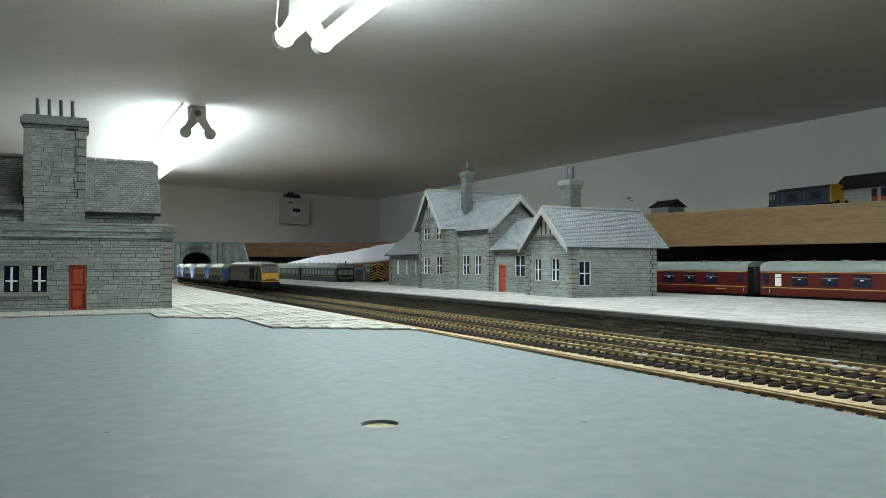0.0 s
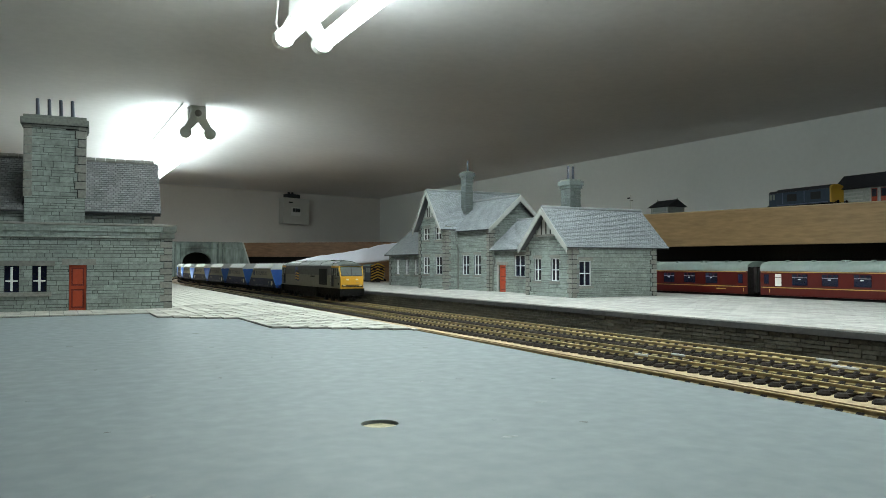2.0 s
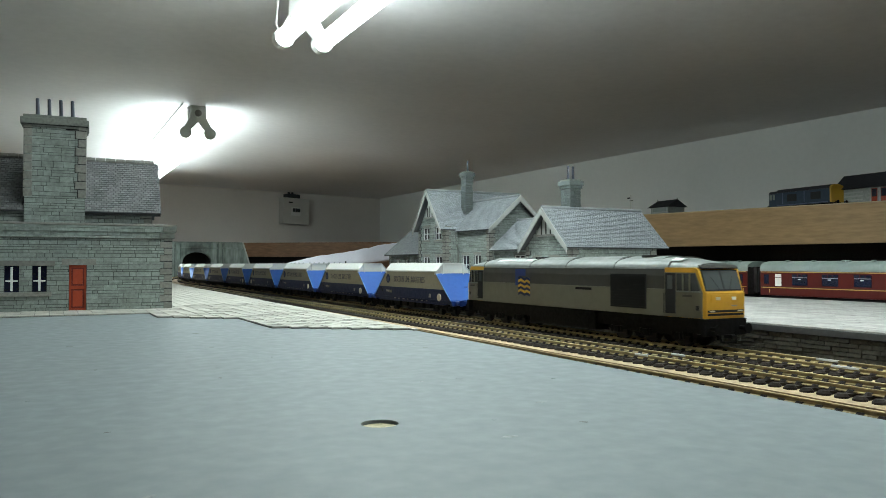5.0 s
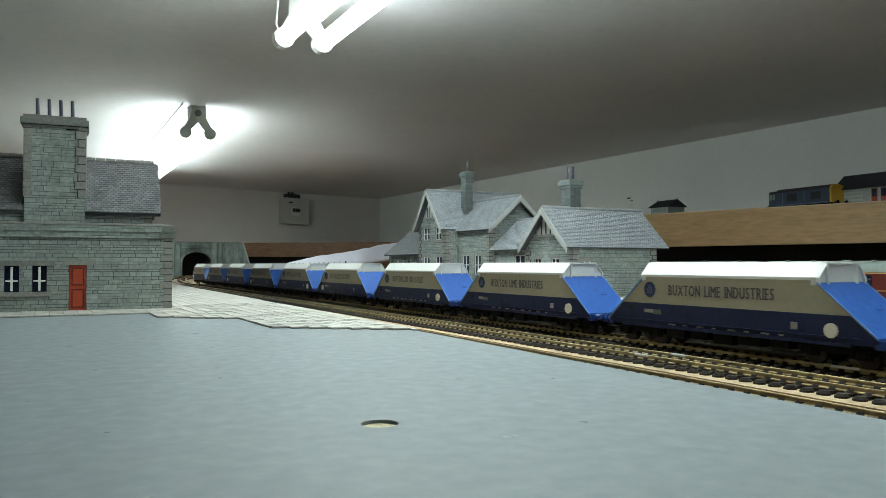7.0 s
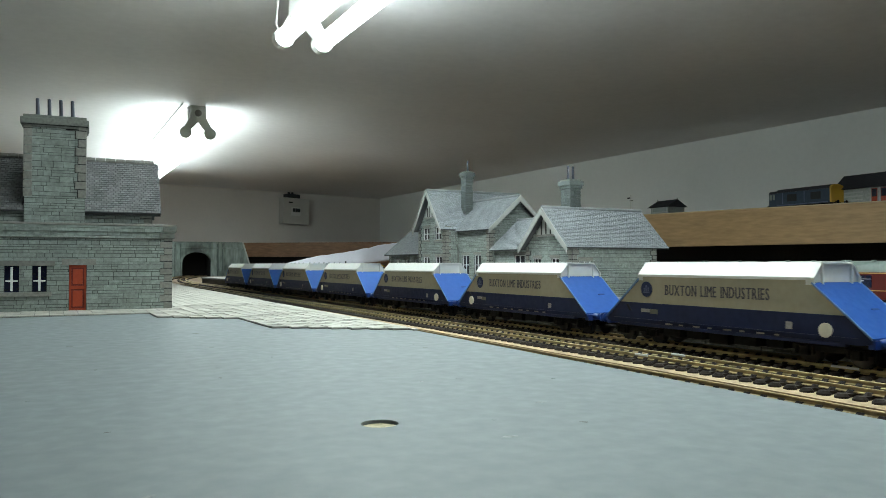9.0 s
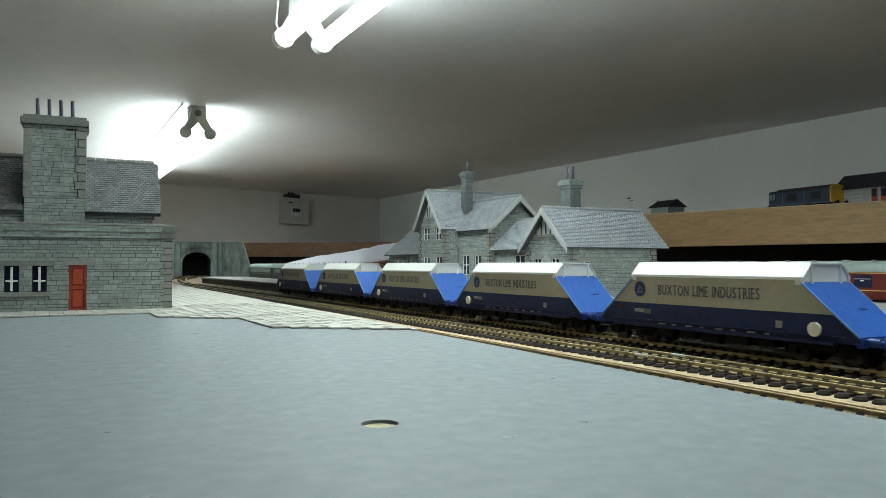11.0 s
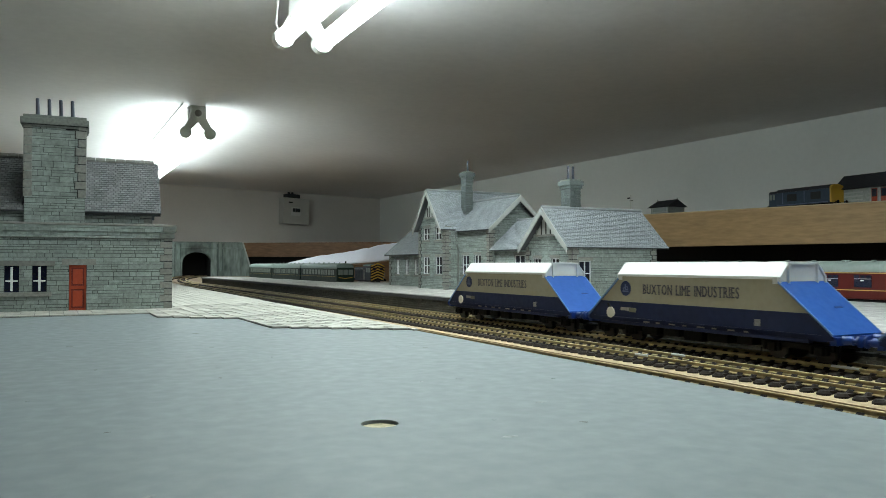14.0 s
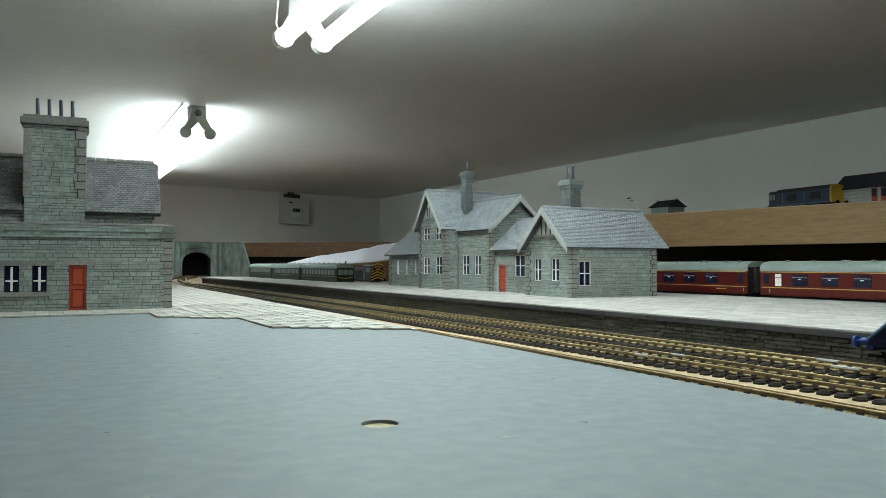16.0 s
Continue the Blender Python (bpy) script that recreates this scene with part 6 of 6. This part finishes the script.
def shelf_things():
    z = SHELF_TOP - 0.0003
    # blue locomotive on the upper level
    t = thing("blue_locomotive", "rail-blue diesel locomotive with a yellow end on the shelf", "locomotive", pose(1.3175, 0.974, z + 0.005, 0, 0, -3))
    hw, L = 0.0172, 0.0745
    part("body", MB().box(-hw, hw, -L + 0.0085, L - 0.018, 0.012, 0.0385, 0.0008), M_CORAL, t, "rail-blue body side")
    part("roof", MB().prism(roof_arc(hw, 0.0386, 0.0468, flat=0.8), "y", -L + 0.0085, L - 0.018), M_HUTROOF, t, smooth=True)
    part("yellow_end", MB().box(-hw + 0.0001, hw - 0.0001, -L + 0.0045, -L + 0.0084, 0.012, 0.0385, 0.001), M_YELLOW_D, t, "yellow cab end")
    part("end_roof", MB().prism(roof_arc(hw, 0.0386, 0.0462, flat=0.8), "y", -L + 0.0045, -L + 0.0084), M_YELLOW_D, t, smooth=True)
    c = part("far_cab", MB().box(-hw + 0.0002, hw - 0.0002, L - 0.0179, L, 0.012, 0.0375, 0.002), M_CORAL, t)
    part("far_cab_roof", MB().prism(roof_arc(hw, 0.0376, 0.0440, flat=0.8), "y", L - 0.0179, L), M_HUTROOF, t, smooth=True)
    part("cab_window", MB().box(-hw - 0.0003, -hw + 0.0003, L - 0.0155, L - 0.0105, 0.0255, 0.036), M_WINDOW_PALE, c).matrix_basis = Matrix()
    part("cab_window", MB().box(-hw - 0.0003, -hw + 0.0003, L - 0.0080, L - 0.0020, 0.0255, 0.036), M_WINDOW_PALE, c)
    for y in (-0.036, 0.018):
        part("grille", MB().box(-hw - 0.0003, -hw + 0.0002, y - 0.011, y + 0.011, 0.020, 0.034), M_FLASH, t)
    part("side_stripe", MB().box(-hw - 0.0003, -hw + 0.0001, -L + 0.012, L - 0.020, 0.0128, 0.0140), M_MARK, t, "pale grey-blue sole stripe")
    for y in (-0.0105, 0.0405):
        part("panel_edge", MB().box(-hw - 0.0004, -hw + 0.0001, y - 0.0006, y + 0.0006, 0.016, 0.0375), M_MARK, t)
    part("underframe", MB().box(-0.011, 0.011, -L + 0.006, L - 0.006, 0.006, 0.0119), M_UNDER, t)
    for s in (-1, 1):
        bogie(t, s * 0.045, (-0.014, 0.014))
        buffers(t, s * L, s, 0.0125)
    tr = thing("shelf_track", "model railway track on the upper shelf", "railway track", kind="structure")
    m = pose(1.3175, 0.974, z, 0, 0, -3)
    for s in (-1, 1):
        part("rail", MB(m).box(s * 0.0085 - 0.0006, s * 0.0085 + 0.0006, -0.55, 0.70, 0.0026, RAIL), M_RAILTOP, tr)
    sl = MB(m)
    for k in range(146):
        sl.box(-0.0165, 0.0165, -0.55 + k * 0.0085, -0.5464 + k * 0.0085, 0.0, 0.0026)
    part("sleepers", sl, M_SLEEPER, tr, "", "stuff")
    # station hut with red windows
    h = thing("platform_hut", "pale grey timber platform building with red windows on the shelf", "model building", pose(1.36, 0.83, z, 0, 0, -3))
    part("boarded_body", MB().box(-0.03, 0.06, -0.16, 0.085, 0, 0.042), M_TIMBER, h, "pale grey boarded walls")
    part("roof", MB().prism([(-0.040, 0.041), (0.07, 0.041), (0.035, 0.070), (-0.005, 0.070)], "y", -0.168, 0.092), M_HUTROOF, h, "charcoal hipped roof")
    for k in range(8):
        y = 0.012 - k * 0.0185
        w = part("window", MB().box(-0.0306, -0.0299, y - 0.0055, y + 0.0055, 0.008, 0.0385), M_RED, h, "red boarded panel below a window")
        part("pane", MB().box(-0.0309, -0.0306, y - 0.0048, y + 0.0048, 0.0235, 0.0375), M_PANE, w)
        part("pillar", MB().box(-0.0312, -0.0299, y + 0.0068, y + 0.0088, 0.0, 0.0405), M_BARGE, h)
    for k in range(4):
        part("board", MB().box(-0.0304, -0.0299, 0.035, 0.075, 0.012 + k * 0.007, 0.0145 + k * 0.007), M_BARGE, h)
    # signal cabin
    g = thing("signal_cabin", "small grey signal cabin with a dark pitched roof on the shelf", "model building", pose(1.315, 1.325, z, 0, 0, -3))
    part("cabin_body", MB().box(-0.025, 0.025, -0.010, 0.050, 0, 0.036), M_TIMBER, g)
    part("window_band", MB().box(-0.0256, -0.0249, -0.004, 0.042, 0.0255, 0.0345), M_WINDOW_PALE, g, "pale window band")
    part("roof", MB().prism([(-0.032, 0.0358), (0.032, 0.0358), (0.0, 0.054)], "y", -0.014, 0.055), M_HUTROOF, g, "dark pitched roof")
    for y in (-0.013, 0.054):
        part("finial", MB().tube((0, y, 0.052), (0, y, 0.0570), 0.0010, 6), M_HUTROOF, g)
    s = thing("signal_post", "thin pale signal post with finial on the shelf", "signal", pose(1.30, 1.455, z))
    part("post", MB().tube((0, 0, 0), (0, 0, 0.0745), 0.0014, 8), M_CREAM, s)
    part("arm", MB().box(-0.0006, 0.0006, -0.001, 0.013, 0.0655, 0.0690), M_FLASH, s)
    part("bracket", MB().box(-0.001, 0.001, -0.007, 0.004, 0.0600, 0.0612), M_FLASH, s)


# ---- build ----
room()
lamps()
shelf()
wall_box()
near, far = platforms()
trackbed()
track(TRACK_X[0], [(-0.0085, 0.214, 0.014), (0.0085, 0.236, 0.012)])
track(TRACK_X[1], [(-0.0085, 0.296, 0.010), (0.0085, 0.287, 0.010)])
track(TRACK_X[2], [])
siding(0.668, -2.2, 1.62 + 0.2)
siding(0.512, 1.40, 2.45)
near_building()
far_station()
tunnel()
sheet()
coach(pose(0.668, 0.534 - 0.127, RAIL), True)
coach(pose(0.668, 0.5505 + 0.127, RAIL), False)
for i in range(3):
    railcar(pose(0.513, 1.386 + 0.1165 + i * 0.2395, RAIL), i == 0)
shunter(pose(0.660, 1.565 + 0.0585, RAIL))
shelf_things()

locomotive = loco()
leading, trailing = wagon(-1), wagon(1)
ends = [-1, -1, -1, 1, -1, 1, 1, 1, 1]
wagons, used = [], set()
for e in ends:
    model = leading if e < 0 else trailing
    wagons.append(copy_thing(model, Matrix()) if e in used else model)
    used.add(e)
paving(near, far)


def motions():
    """The train comes out of the tunnel and runs towards -y along the track next to the island platform, at a nearly steady speed."""
    speed = 0.193
    ts, lag = (0.0, 4.2, 6.3, 8.8, 11.5, 13.0, 14.0, 16.0), (0.0015, 0.0005, -0.0008, -0.0036, -0.0018, 0.0025, 0.0040, 0.0045)

    def ride(ob, passing):
        rows = []
        for k in range(81):
            t = k * 0.2
            drift = sum(float(np.interp(t + d, ts, lag)) for d in (-0.4, 0.0, 0.4)) / 3
            x, y, a = track_point(TRACK_X[0], -0.1663 + speed * (passing - t) + drift)
            rows.append((t, pose(x, y, RAIL, 0, 0, math.degrees(a))))
        walk(ob, rows)
    ride(locomotive, 8.084)
    for k, w in enumerate(wagons):
        ride(w, 9.355 + 1.0115 * k)


motions()
